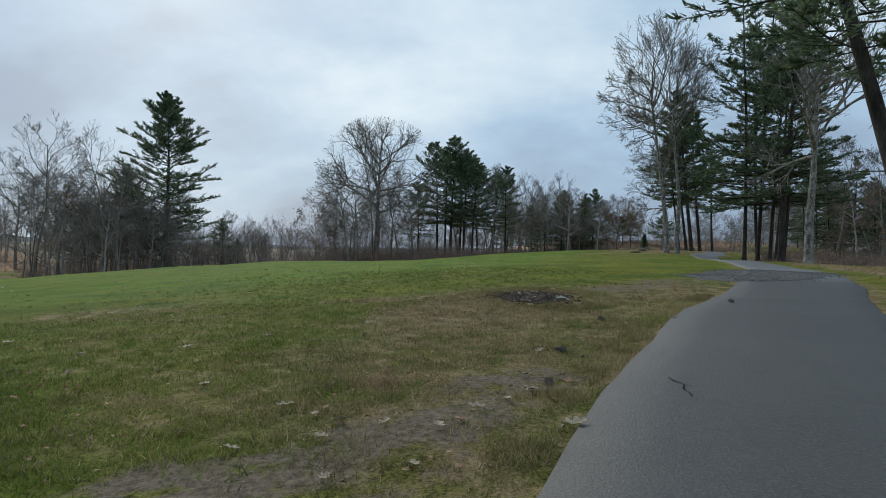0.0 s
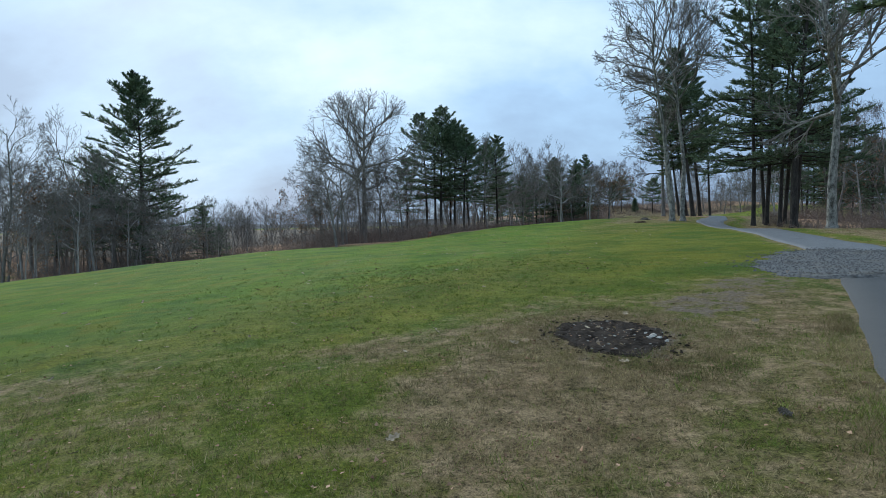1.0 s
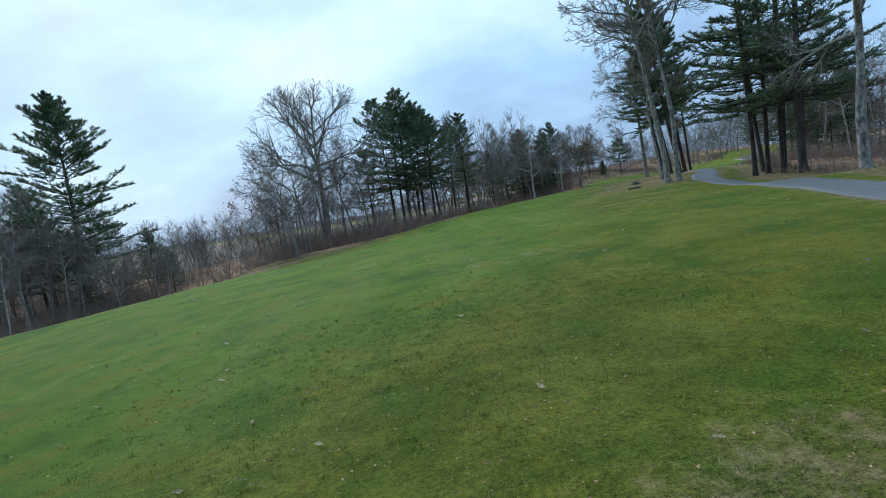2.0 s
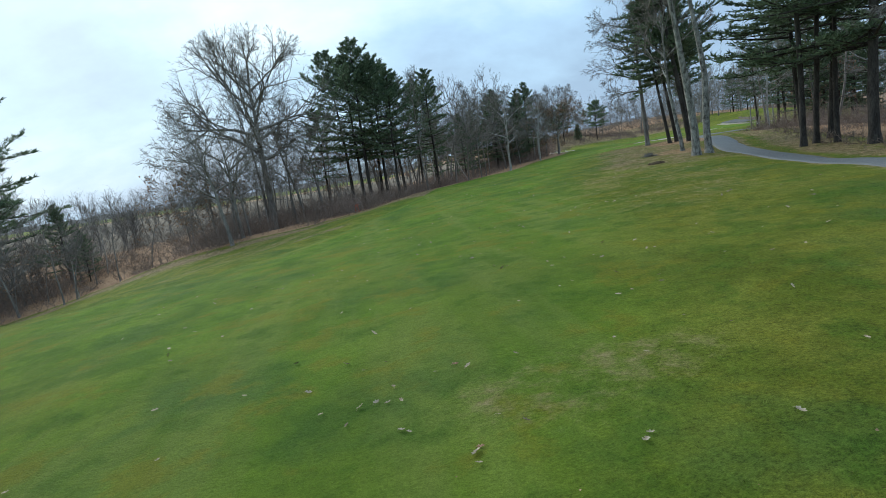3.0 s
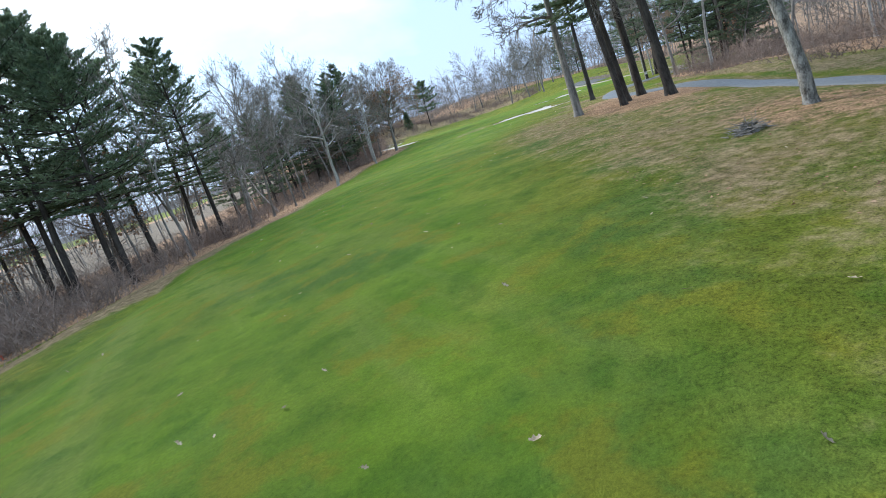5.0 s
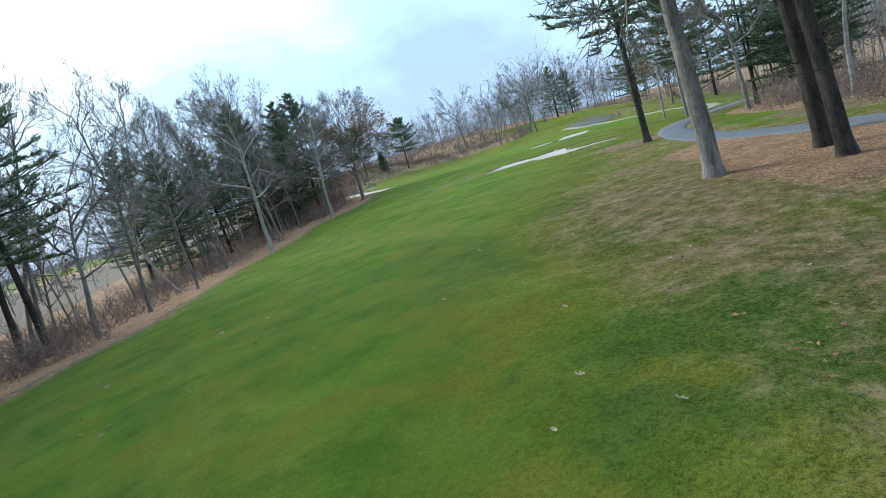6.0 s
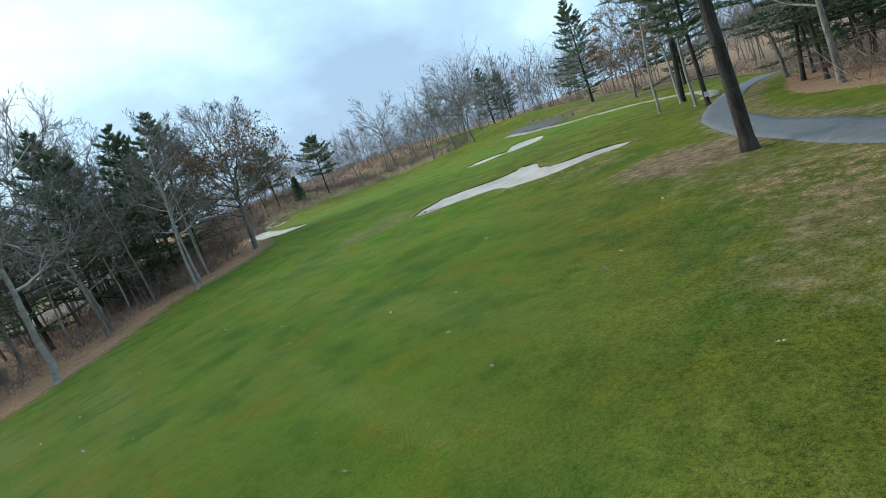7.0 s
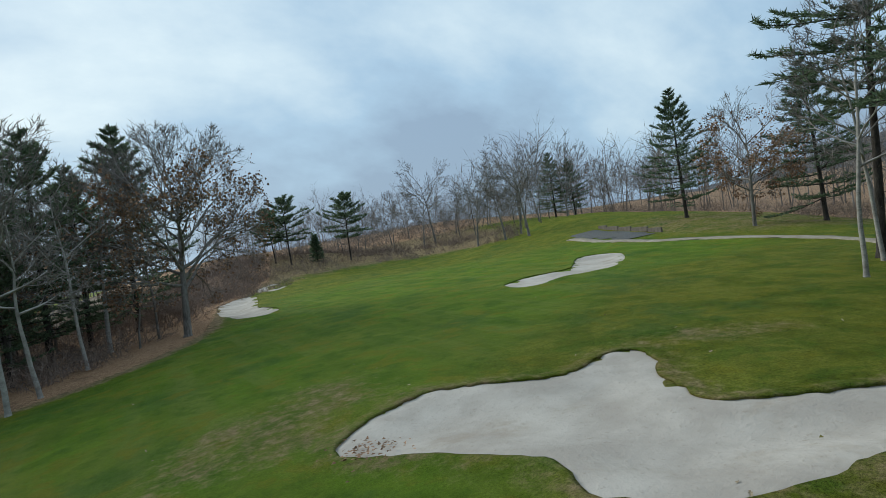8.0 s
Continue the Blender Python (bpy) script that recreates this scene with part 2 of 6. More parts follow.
def ground_material():
    """Turf, dry turf, leaf litter and soil, mixed by the ground cover that each spot carries."""
    m, t, N, L, bsdf = material("turf_and_litter")
    co = N("ShaderNodeTexCoord").outputs["Object"]
    cover = N("ShaderNodeVertexColor")
    cover.layer_name = "cover"
    sep = N("ShaderNodeSeparateColor")
    L(cover.outputs["Color"], sep.inputs[0])
    litter, dry, soil = sep.outputs[0], sep.outputs[1], sep.outputs[2]
    mown = cover.outputs["Alpha"]
    n_big, n_mid = noise_node(t, 0.09, 4, 0.6, co), noise_node(t, 0.55, 5, 0.65, co)
    n_small, n_fine, n_blade = noise_node(t, 3.2, 5, 0.7, co), noise_node(t, 20, 4, 0.75, co), noise_node(t, 70, 3, 0.75, co)
    # turf
    fair = mix_node(t, step_node(t, n_mid, 0.3, 0.7), (0.080, 0.148, 0.009), (0.140, 0.216, 0.017))
    rough = mix_node(t, step_node(t, n_mid, 0.35, 0.68), (0.096, 0.122, 0.010), (0.176, 0.184, 0.024))
    col = mix_node(t, mown, rough, fair)
    col = mix_node(t, math_node(t, "MULTIPLY", step_node(t, n_big, 0.42, 0.66), 0.35), col, (0.138, 0.145, 0.028))
    # mowing bands run with the fairway
    mp = N("ShaderNodeMapping")
    mp.inputs["Rotation"].default_value = (0, 0, radians(24))
    L(co, mp.inputs[0])
    wv = N("ShaderNodeTexWave")
    wv.inputs["Scale"].default_value, wv.inputs["Distortion"].default_value, wv.inputs["Detail"].default_value = 0.075, 2.0, 2.0
    L(mp.outputs[0], wv.inputs["Vector"])
    col = mix_node(t, math_node(t, "MULTIPLY", math_node(t, "MULTIPLY", step_node(t, wv.outputs[1], 0.3, 0.7), mown), 0.22), col, (0.125, 0.150, 0.022))
    # paler streaks where mowers and carts have run along the fairway
    long = N("ShaderNodeMapping")
    long.inputs["Rotation"].default_value, long.inputs["Scale"].default_value = (0, 0, radians(24)), (0.55, 0.05, 1)
    L(co, long.inputs[0])
    streak = noise_node(t, 1.0, 4, 0.6, long.outputs[0])
    col = mix_node(t, math_node(t, "MULTIPLY", math_node(t, "MULTIPLY", step_node(t, streak, 0.48, 0.66), mown), 0.55), col, (0.178, 0.214, 0.044))
    col = mix_node(t, math_node(t, "MULTIPLY", math_node(t, "MULTIPLY", step_node(t, streak, 0.46, 0.3), mown), 0.35), col, (0.052, 0.112, 0.010))
    # lusher and yellower spots
    n_spot = noise_node(t, 0.24, 5, 0.65, co)
    col = mix_node(t, math_node(t, "MULTIPLY", step_node(t, n_spot, 0.52, 0.66), 0.55), col, (0.052, 0.112, 0.022))
    col = mix_node(t, math_node(t, "MULTIPLY", step_node(t, n_spot, 0.47, 0.32), 0.5), col, (0.186, 0.208, 0.026))
    n_patch = noise_node(t, 0.75, 5, 0.62, co)
    col = mix_node(t, math_node(t, "MULTIPLY", step_node(t, n_patch, 0.52, 0.64), 0.62), col, (0.176, 0.168, 0.016))
    col = mix_node(t, math_node(t, "MULTIPLY", step_node(t, n_patch, 0.47, 0.36), 0.5), col, (0.056, 0.116, 0.010))
    # dry, tan turf
    tan = mix_node(t, step_node(t, n_small, 0.3, 0.7), (0.162, 0.115, 0.058), (0.29, 0.212, 0.118))
    n_straw = noise_node(t, 0.95, 5, 0.7, co)
    tan = mix_node(t, math_node(t, "MULTIPLY", step_node(t, n_straw, 0.5, 0.72), 0.45), tan, (0.20, 0.118, 0.062))
    tan = mix_node(t, math_node(t, "MULTIPLY", step_node(t, n_fine, 0.55, 0.72), 0.5), tan, (0.06, 0.046, 0.03))
    f = math_node(t, "ADD", dry, math_node(t, "MULTIPLY", math_node(t, "SUBTRACT", math_node(t, "ADD", n_small, n_mid), 1.0), 1.1))
    f = math_node(t, "MULTIPLY", step_node(t, f, 0.24, 0.86), math_node(t, "MINIMUM", math_node(t, "MULTIPLY", dry, 3.0), 1.0))
    col = mix_node(t, f, col, tan)
    # leaf litter
    lit = mix_node(t, step_node(t, n_fine, 0.3, 0.7), (0.215, 0.12, 0.068), (0.47, 0.295, 0.175))
    lit = mix_node(t, step_node(t, n_mid, 0.5, 0.85), lit, (0.14, 0.090, 0.058))
    f = step_node(t, math_node(t, "ADD", litter, math_node(t, "MULTIPLY", math_node(t, "SUBTRACT", n_small, 0.5), 0.9)), 0.35, 0.65)
    col = mix_node(t, f, col, lit)
    # trodden soil
    mud = mix_node(t, step_node(t, n_fine, 0.3, 0.7), (0.128, 0.098, 0.070), (0.238, 0.19, 0.142))
    f = step_node(t, math_node(t, "ADD", soil, math_node(t, "MULTIPLY", math_node(t, "SUBTRACT", n_small, 0.5), 1.7)), 0.42, 0.72)
    col = mix_node(t, f, col, mud)
    packed = f
    # blades: the shade in gaps between blades and clumps is put into the colour
    hsv = N("ShaderNodeHueSaturation")
    L(col, hsv.inputs["Color"])
    shade = math_node(t, "ADD", math_node(t, "MULTIPLY", n_small, 0.55), math_node(t, "ADD", math_node(t, "MULTIPLY", n_fine, 1.25), math_node(t, "MULTIPLY", n_blade, 1.2)))
    deep = math_node(t, "ADD", math_node(t, "MULTIPLY_ADD", mown, -0.95, 1.8), math_node(t, "MULTIPLY", dry, 1.2))
    deep = math_node(t, "MULTIPLY", deep, math_node(t, "MULTIPLY_ADD", packed, -0.72, 1.0))
    L(math_node(t, "MAXIMUM", math_node(t, "ADD", math_node(t, "MULTIPLY", math_node(t, "SUBTRACT", shade, 1.48), deep), 1.0), 0.18), hsv.inputs["Value"])
    L(hsv.outputs[0], bsdf.inputs["Base Color"])
    bsdf.inputs["Roughness"].default_value = 0.9
    bsdf.inputs["Specular IOR Level"].default_value = 0.08
    h = math_node(t, "ADD", math_node(t, "MULTIPLY", n_fine, 0.7), math_node(t, "ADD", math_node(t, "MULTIPLY", n_blade, 0.35), math_node(t, "MULTIPLY", n_small, 0.8)))
    bump_node(t, h, 1.0, 0.085, bsdf)
    return m


SAND, ASPHALT, GRAVEL, TURF = sand_material(), asphalt_material(), gravel_material(), ground_material()


# ---- mesh helpers ----
def mesh_object(name, verts, faces, mat, parent=None, label="", smooth=False):
    me = bpy.data.meshes.new(name)
    me.from_pydata(np.asarray(verts, float).tolist() if not isinstance(verts, list) else verts, [], faces if isinstance(faces, list) else faces.tolist())
    me.materials.append(mat)
    if smooth:
        me.polygons.foreach_set("use_smooth", [True] * len(me.polygons))
    ob = new(name, me)
    if parent is not None:
        ob.parent = parent
    if label:
        tagged(ob, label=label)
    return ob


def part(name, bm, mat, parent, label=""):
    me = bpy.data.meshes.new(name)
    bm.to_mesh(me)
    bm.free()
    me.materials.append(mat)
    ob = new(name, me)
    ob.parent = parent
    if label:
        tagged(ob, label=label)
    return ob


def smooth_step(v, lo, hi):
    k = np.clip((np.asarray(v, float) - lo) / (np.asarray(hi) - lo), 0, 1)
    return k * k * (3 - 2 * k)


def inside(px, py, poly):
    """Whether points lie in a polygon of plan."""
    px, py = np.asarray(px, float), np.asarray(py, float)
    r = np.zeros(px.shape, bool)
    for (x0, y0), (x1, y1) in zip(poly, poly[1:] + poly[:1]):
        if y0 != y1:
            c = (py < y0) != (py < y1)
            r ^= c & (px < (x1 - x0) * (py - y0) / (y1 - y0) + x0)
    return r


def line_distance(px, py, pts):
    """The distance of points to an open polyline of plan."""
    px, py = np.asarray(px, float), np.asarray(py, float)
    best = np.full(px.shape, 1e9)
    for (x0, y0), (x1, y1) in zip(pts, pts[1:]):
        dx, dy = x1 - x0, y1 - y0
        k = np.clip(((px - x0) * dx + (py - y0) * dy) / (dx * dx + dy * dy + 1e-9), 0, 1)
        best = np.minimum(best, np.hypot(px - x0 - k * dx, py - y0 - k * dy))
    return best


def depth_in(px, py, poly):
    """Metres inside a polygon, negative outside."""
    d = line_distance(px, py, poly + poly[:1])
    return np.where(inside(px, py, poly), d, -d)


def spline(pts, step=0.5, closed=False):
    """A smooth line through points of plan."""
    p = [Vector(q) for q in pts]
    n = len(p)
    out = []
    for k in range(n if closed else n - 1):
        a, b, c, d = (p[(k + j) % n] if closed else p[min(max(k + j, 0), n - 1)] for j in (-1, 0, 1, 2))
        m = max(1, int((c - b).length / step))
        for j in range(m):
            u = j / m
            out.append(0.5 * ((2 * b) + (c - a) * u + (2 * a - 5 * b + 4 * c - d) * u * u + (3 * b - a - 3 * c + d) * u ** 3))
    if not closed:
        out.append(p[-1])
    return [tuple(v) for v in out]


# ---- the lie of the land ----
RISE_X, RISE_Y = (-80, -40, -12, 12, 36, 70, 120), (-20, 15, 45, 75, 105, 140, 200)
RISE = [0.01, -1.06, -0.61, 0.06, -0.1, 0.61, -0.27, -2.41, 0.46, 1.01, -1.32, 1.3, -1.85, 0.22, 0.28, -0.22, -0.16, 0.41, -2.22, -6.14, -0.48, 1.98, 1.4, -2.25, -0.08, -1.19, 0.93, 2.93, -4.63, 1.89, 1.46, -2.49, -4.0, -1.14, -1.49, 0.09, 1.79, -1.12, 7.86, -0.92, -2.64, -1.47, 0.04, 1.12, 2.25, 3.71]
RISE_AT = [(x, y) for y in RISE_Y for x in RISE_X if not (x == 120 and y < 75)]

BUNKER_NEAR = spline([(39.4, 100.4), (40.2, 101.3), (41.2, 101.8), (42.2, 102.0), (43.2, 101.3), (44.4, 100.2), (45.3, 100.1), (46.5, 100.4), (47.3, 100.0), (46.9, 99.1), (46.0, 98.4), (45.4, 97.4), (45.2, 96.6), (45.8, 95.8), (46.6, 95.2), (47.6, 94.5), (47.4, 93.6), (46.1, 93.0), (44.7, 93.4), (43.4, 93.7), (42.4, 94.1), (41.5, 95.1), (41.5, 96.3), (41.3, 97.3), (40.7, 98.4), (39.8, 99.3)], 0.4, True)
BUNKER_GREEN = spline([(55.0, 116.4), (57.6, 118.0), (59.6, 117.9), (62.6, 119.3), (66.0, 122.6), (68.6, 124.4), (70.0, 123.6), (69.2, 120.9), (65.4, 117.2), (62.0, 114.9), (59.8, 114.8), (58.2, 115.2), (55.5, 113.6), (54.3, 114.2)], 0.5, True)
BUNKER_WOODS = spline([(42.6, 142.0), (43.8, 149.5), (45.6, 154.0), (47.6, 156.6), (48.4, 155.6), (46.9, 146.0), (45.3, 138.4), (46.0, 134.6), (45.2, 131.0), (43.8, 129.6), (42.7, 131.4), (42.2, 136.5)], 0.5, True)
BUNKER_SLIT = spline([(49.4, 159.0), (50.6, 164.4), (52.8, 167.6), (54.3, 164.9), (52.6, 160.4), (50.4, 157.9)], 0.5, True)
BUNKERS = [BUNKER_NEAR, BUNKER_GREEN, BUNKER_WOODS, BUNKER_SLIT]


CREST_Y, CREST_X = (20, 45, 60, 75, 85, 96, 106, 116, 126, 136, 148, 162, 185), (34, 37, 43, 51, 61, 74, 82, 89, 92, 94, 97, 104, 114)


def land(x, y):
    """Height of the ground before bunkers are dug."""
    x, y = np.asarray(x, float), np.asarray(y, float)
    # the slope on the east ends in a crest and falls gently behind it
    crest = np.interp(y, CREST_Y, CREST_X)
    past = 3.0 * np.logaddexp(0.0, np.clip((x - crest) / 3.0, -60, 2000))
    x = x - past
    z = 0.5 - 6.0 * (1 - np.exp(-past / 38.0))
    for (a, b), w in zip(RISE_AT, RISE):
        z = z + w * np.exp(-((x - a) ** 2 + (y - b) ** 2) / (2 * 26.0 ** 2))
    # a swell at the western edge, a knoll of heath beyond the far bunkers and a wooded rise behind it
    far = np.asarray(y, float) + 0.35 * (x + past)
    z = z + 7.5 * smooth_step(far, 212, 285) * (1 - smooth_step(far, 330, 460)) * smooth_step(x + past, 5, 60)
    z = z + 1.2 * np.exp(-((x + 54) / 17) ** 2 - ((y - 80) / 18) ** 2) + 3.0 * np.exp(-((x - 59) / 13) ** 2 - ((y - 187) / 12) ** 2)
    # a broad shoulder of turf west of the fairway and a smaller one before the woods
    west = smooth_step(x + past, 1, -12)
    z = z + west * (0.95 * np.exp(-((x + 30) / 28) ** 2 - ((y - 40.3) / 14.3) ** 2) + 1.14 * np.exp(-((x + 16.3) / 9.3) ** 2 - ((y - 75.3) / 9.3) ** 2))
    # the ground east of the twin oaks drops a little to the paved path
    across = x + past - np.interp(y, (30, 36, 46, 51, 56, 61, 66, 71), (16.4, 18.5, 22.0, 23.9, 25.9, 28.9, 31.7, 33.9))
    z = z - 0.55 * smooth_step(across, -4.5, 3.0) * (1 - smooth_step(across, 14, 30)) * smooth_step(y, 35, 44) * (1 - smooth_step(y, 61, 71))
    return z + 0.035 * np.sin(x * 0.9 + 1.3 * np.sin(y * 0.31)) * np.sin(y * 0.7 + 0.9 * np.sin(x * 0.23))


FOLD = [(-34, 33), (-18, 39), (-9, 45), (-5.7, 48.3), (-2.6, 52.4), (-0.3, 57), (1.4, 61.3), (3.6, 67), (6, 74)]


def ground_z(x, y):
    z = land(x, y)
    fold = line_distance(x, y, FOLD)
    z = z - 0.16 * np.exp(-(fold / 0.8) ** 2) + 0.10 * np.exp(-((fold - 2.6) / 1.2) ** 2)
    for b in BUNKERS:
        d = depth_in(x, y, b)
        z = z + 0.03 * smooth_step(d, -1.6, -0.15) * (d <= 0) + np.where(d > 0, 0.03 - 0.22 * smooth_step(d, 0.0, 1.6), 0)
    return z


def gz(x, y):
    return float(ground_z(np.array([x]), np.array([y]))[0])


# ---- plan ----
PATH_LEFT = [(-1.6, -3.0), (-0.55, 0.0), (0.4, 2.3), (1.55, 4.7), (3.12, 7.5), (5.0, 10.4), (7.35, 13.9), (10.6, 19.4), (13.3, 25.8), (15.3, 30.6), (17.2, 35.9), (18.6, 40.4), (20.3, 45.8), (22.2, 51.2), (24.3, 55.6), (27.4, 61.0), (30.4, 65.6), (32.6, 70.6), (34.4, 75.9), (36.5, 79.3), (38.4, 81.7), (40.6, 84.1), (43.0, 86.5), (45.5, 88.6), (49.2, 91.2), (55.4, 94.5), (65.6, 99.0), (73.0, 101.6), (82.0, 104.0), (95.0, 104.5), (120.0, 106.0)]
PATH_WIDTH = 2.35
WOODS_EDGE = [(-150, 122), (-100, 106), (-77, 99), (-58, 78), (-44, 66), (-35, 71), (-27, 75.5), (-19, 71), (-12.4, 68.8), (-8, 70.8), (-3.5, 71.4), (1.6, 71.6), (6, 76), (10, 84), (14.5, 89.5), (16.5, 96.5), (19.3, 103.5), (23.2, 108), (29.5, 118), (34.5, 120.5), (37.9, 124.4), (39.8, 129.2), (41.0, 136), (43, 148), (47, 158), (54, 174), (60, 200), (50, 300)]
WOODS = WOODS_EDGE + [(-300, 300), (-300, 100)]
STRAW = [(31.5, 78), (27.5, 77.2), (22.5, 72), (17.7, 60), (14.5, 53), (14.5, 50.5), (16, 48.6), (18.6, 47.5), (21, 48), (24, 55), (27.5, 61.5), (30, 66), (32.5, 71), (35, 76)]
BARE = [(21, 66), (23, 72.8), (26.5, 77.5), (30, 79), (34.5, 83), (38, 87.5), (42.6, 87.8), (43.6, 86.4), (40, 82.6), (37.5, 79), (35, 74.5), (32, 69), (27, 63)]
HEATH = [(43.5, 150), (56, 166), (70, 168), (80, 158), (88, 156), (100, 175), (110, 230), (60, 300), (50, 260)]


def offset_line(pts, d):
    out = []
    for k, p in enumerate(pts):
        a, b = Vector(pts[max(k - 1, 0)]), Vector(pts[min(k + 1, len(pts) - 1)])
        t = (b - a).normalized()
        out.append((p[0] + t.y * d, p[1] - t.x * d))
    return out


PATH_LINE = spline(offset_line(PATH_LEFT, PATH_WIDTH / 2), 0.5)


def path_side(x, y):
    """Metres to the right of the paved path's middle line (negative: to its left)."""
    x, y = np.asarray(x, float), np.asarray(y, float)
    pts = np.array(PATH_LINE[::3])
    k = np.argmin((x[..., None] - pts[:, 0]) ** 2 + (y[..., None] - pts[:, 1]) ** 2, -1)
    t = np.gradient(pts, axis=0)[k]
    off = np.stack([x, y], -1) - pts[k]
    return (off[..., 0] * t[..., 1] - off[..., 1] * t[..., 0]) / np.hypot(t[..., 0], t[..., 1])


def blob(x, y, cx, cy, rx, ry, turn=0.0):
    c, s = math.cos(radians(turn)), math.sin(radians(turn))
    u, v = ((x - cx) * c + (y - cy) * s) / rx, (-(x - cx) * s + (y - cy) * c) / ry
    return 1 - smooth_step(np.hypot(u, v), 0.5, 1.25)


def ground_cover(x, y):
    """Litter, dryness, bare soil and mown turf at points of plan."""
    side = path_side(x, y)
    litter = smooth_step(depth_in(x, y, WOODS), np.interp(x, [0, 12], [0.8, -1.4]), np.interp(x, [0, 12], [4.5, 0.6]))
    wood_right = smooth_step(side, 5.5, 9.0) * smooth_step(y, -20, 10) * (1 - smooth_step(y, 76, 84))
    litter = np.maximum(litter, wood_right)
    start = np.interp(x, [40, 52], [5.5, 1.8])
    litter = np.maximum(litter, smooth_step(side, start, start + 1.5) * smooth_step(x, 34, 38) * smooth_step(y, 70, 76))
    litter = np.maximum(litter, smooth_step(x - np.interp(y, CREST_Y, CREST_X), 3, 9) * smooth_step(y, 20, 30))
    litter = np.maximum(litter, 0.75 * smooth_step(y + 0.35 * x, 218, 235) * smooth_step(x, 20, 50))
    for cx, cy, rx, ry, w in ((29.6, 68.8, 3.6, 6.5, 0.8), (24.6, 61.5, 2.2, 5.0, 0.42), (21.8, 55.4, 2.6, 3.4, 0.55), (36.0, 81.0, 2.2, 3.2, 0.45), (32.5, 74.5, 2.4, 4.0, 0.65)):
        litter = np.maximum(litter, w * blob(x, y, cx, cy, rx, ry, -32))
    dry = 0.60 * smooth_step(depth_in(x, y, STRAW), -2.0, 1.8)
    dry = np.maximum(dry, 0.47 * smooth_step(depth_in(x, y, BARE), -2.5, 2.5))
    dry = np.maximum(dry, 0.9 * blob(x, y, 40.5, 86.5, 3.5, 2.5, 40))
    dry = np.maximum(dry, 0.6 * blob(x, y, -2.9, 57.0, 3.4, 0.9, 50))
    dry = np.maximum(dry, 0.42 * blob(x, y, -8.5, 62.0, 9.0, 6.0, 40))
    dry = np.maximum(dry, 0.66 * blob(x, y, 2.3, 7.5, 3.7, 9.0, -30))
    dry = np.maximum(dry, 0.40 * blob(x, y, -3.5, 5.5, 9.0, 7.0))
    dry = np.maximum(dry, 0.34 * blob(x, y, -3.5, 3.2, 4.5, 2.6))
    dry = np.maximum(dry, 0.5 * blob(x, y, 2.2, 10.5, 3.6, 3.4))
    dry = np.maximum(dry, 0.36 * blob(x, y, 14, 45, 5, 14, -25))
    dry = np.maximum(dry, 0.9 * smooth_step(depth_in(x, y, HEATH), -3, 6))
    dry = np.maximum(dry, 0.5 * blob(x, y, 90, 124, 12, 16))
    dry = np.maximum(dry, 0.5 * blob(x, y, 39.0, 103.5, 4.5, 2.6, 30))
    dry = np.maximum(dry, 0.5 * blob(x, y, 32.6, 80.0, 2.6, 1.3, 25))
    dry = np.maximum(dry, 0.45 * blob(x, y, 42.4, 92.0, 2.6, 1.6, -30))
    dry = np.maximum(dry, 0.5 * smooth_step(line_distance(x, y, WOODS_EDGE), 6.0, 0.5) * smooth_step(x, 2, -8))
    dry = np.maximum(dry, 0.85 * smooth_step(line_distance(x, y, WOODS_EDGE), 2.2, 0.6))
    dry = np.maximum(dry, 0.6 * smooth_step(np.abs(side) - PATH_WIDTH / 2, 0.9, 0.0))
    dry = np.maximum(dry, 0.7 * smooth_step(side, 1.5, 3.0) * smooth_step(side, 9, 5) * (1 - smooth_step(y, 78, 82)))
    dry = np.maximum(dry, 0.8 * blob(x, y, 1.5, 9.8, 2.6, 2.4))
    dry = np.maximum(dry, 0.9 * blob(x, y, 0.35, 7.9, 1.7, 2.0, -8))
    dry = np.maximum(dry, 0.55 * blob(x, y, -5.1, 9.2, 2.2, 1.2, 12))
    dry = np.maximum(dry, 0.6 * blob(x, y, -3.0, 8.2, 1.0, 0.5, 5))
    dry = np.maximum(dry, 0.7 * blob(x, y, -0.9, 10.3, 1.5, 0.9, 25))
    soil = 0.72 * blob(x, y, 0.05, 3.1, 1.0, 0.6, 25)
    soil = np.maximum(soil, 0.62 * blob(x, y, 1.56, 9.85, 1.2, 1.5))
    soil = np.maximum(soil, 0.6 * blob(x, y, 3.6, 11.6, 1.0, 1.6, -30))
    soil = np.maximum(soil, 0.55 * blob(x, y, 5.2, 13.2, 1.2, 1.6, -30))
    soil = np.maximum(soil, 0.75 * blob(x, y, 0.6, 4.2, 0.75, 0.5, 20))
    soil = np.maximum(soil, 0.8 * blob(x, y, -1.0, 2.3, 0.9, 0.45, 0))
    soil = np.maximum(soil, 0.7 * blob(x, y, -0.3, 2.2, 1.0, 0.4, 0))
    soil = np.maximum(soil, 0.5 * blob(x, y, 3.1, 7.9, 0.6, 0.7, 0))
    soil = np.maximum(soil, 0.34 * blob(x, y, 40.6, 86.6, 2.5, 1.8, 40))
    litter = np.maximum(litter, 0.42 * blob(x, y, 40.6, 86.6, 2.7, 2.0, 40))
    soil = np.maximum(soil, 0.95 * smooth_step(depth_in(x, y, WOODS), np.interp(x, [10, 25], [28, 16]), np.interp(x, [10, 25], [40, 24])))
    soil = np.maximum(soil, 0.5 * smooth_step(x - np.interp(y, CREST_Y, CREST_X), 4, 20) * smooth_step(y, 0, 50))
    dry = np.maximum(dry, 0.42 * blob(x, y, 49.6, 99.6, 3.2, 1.4, -35))
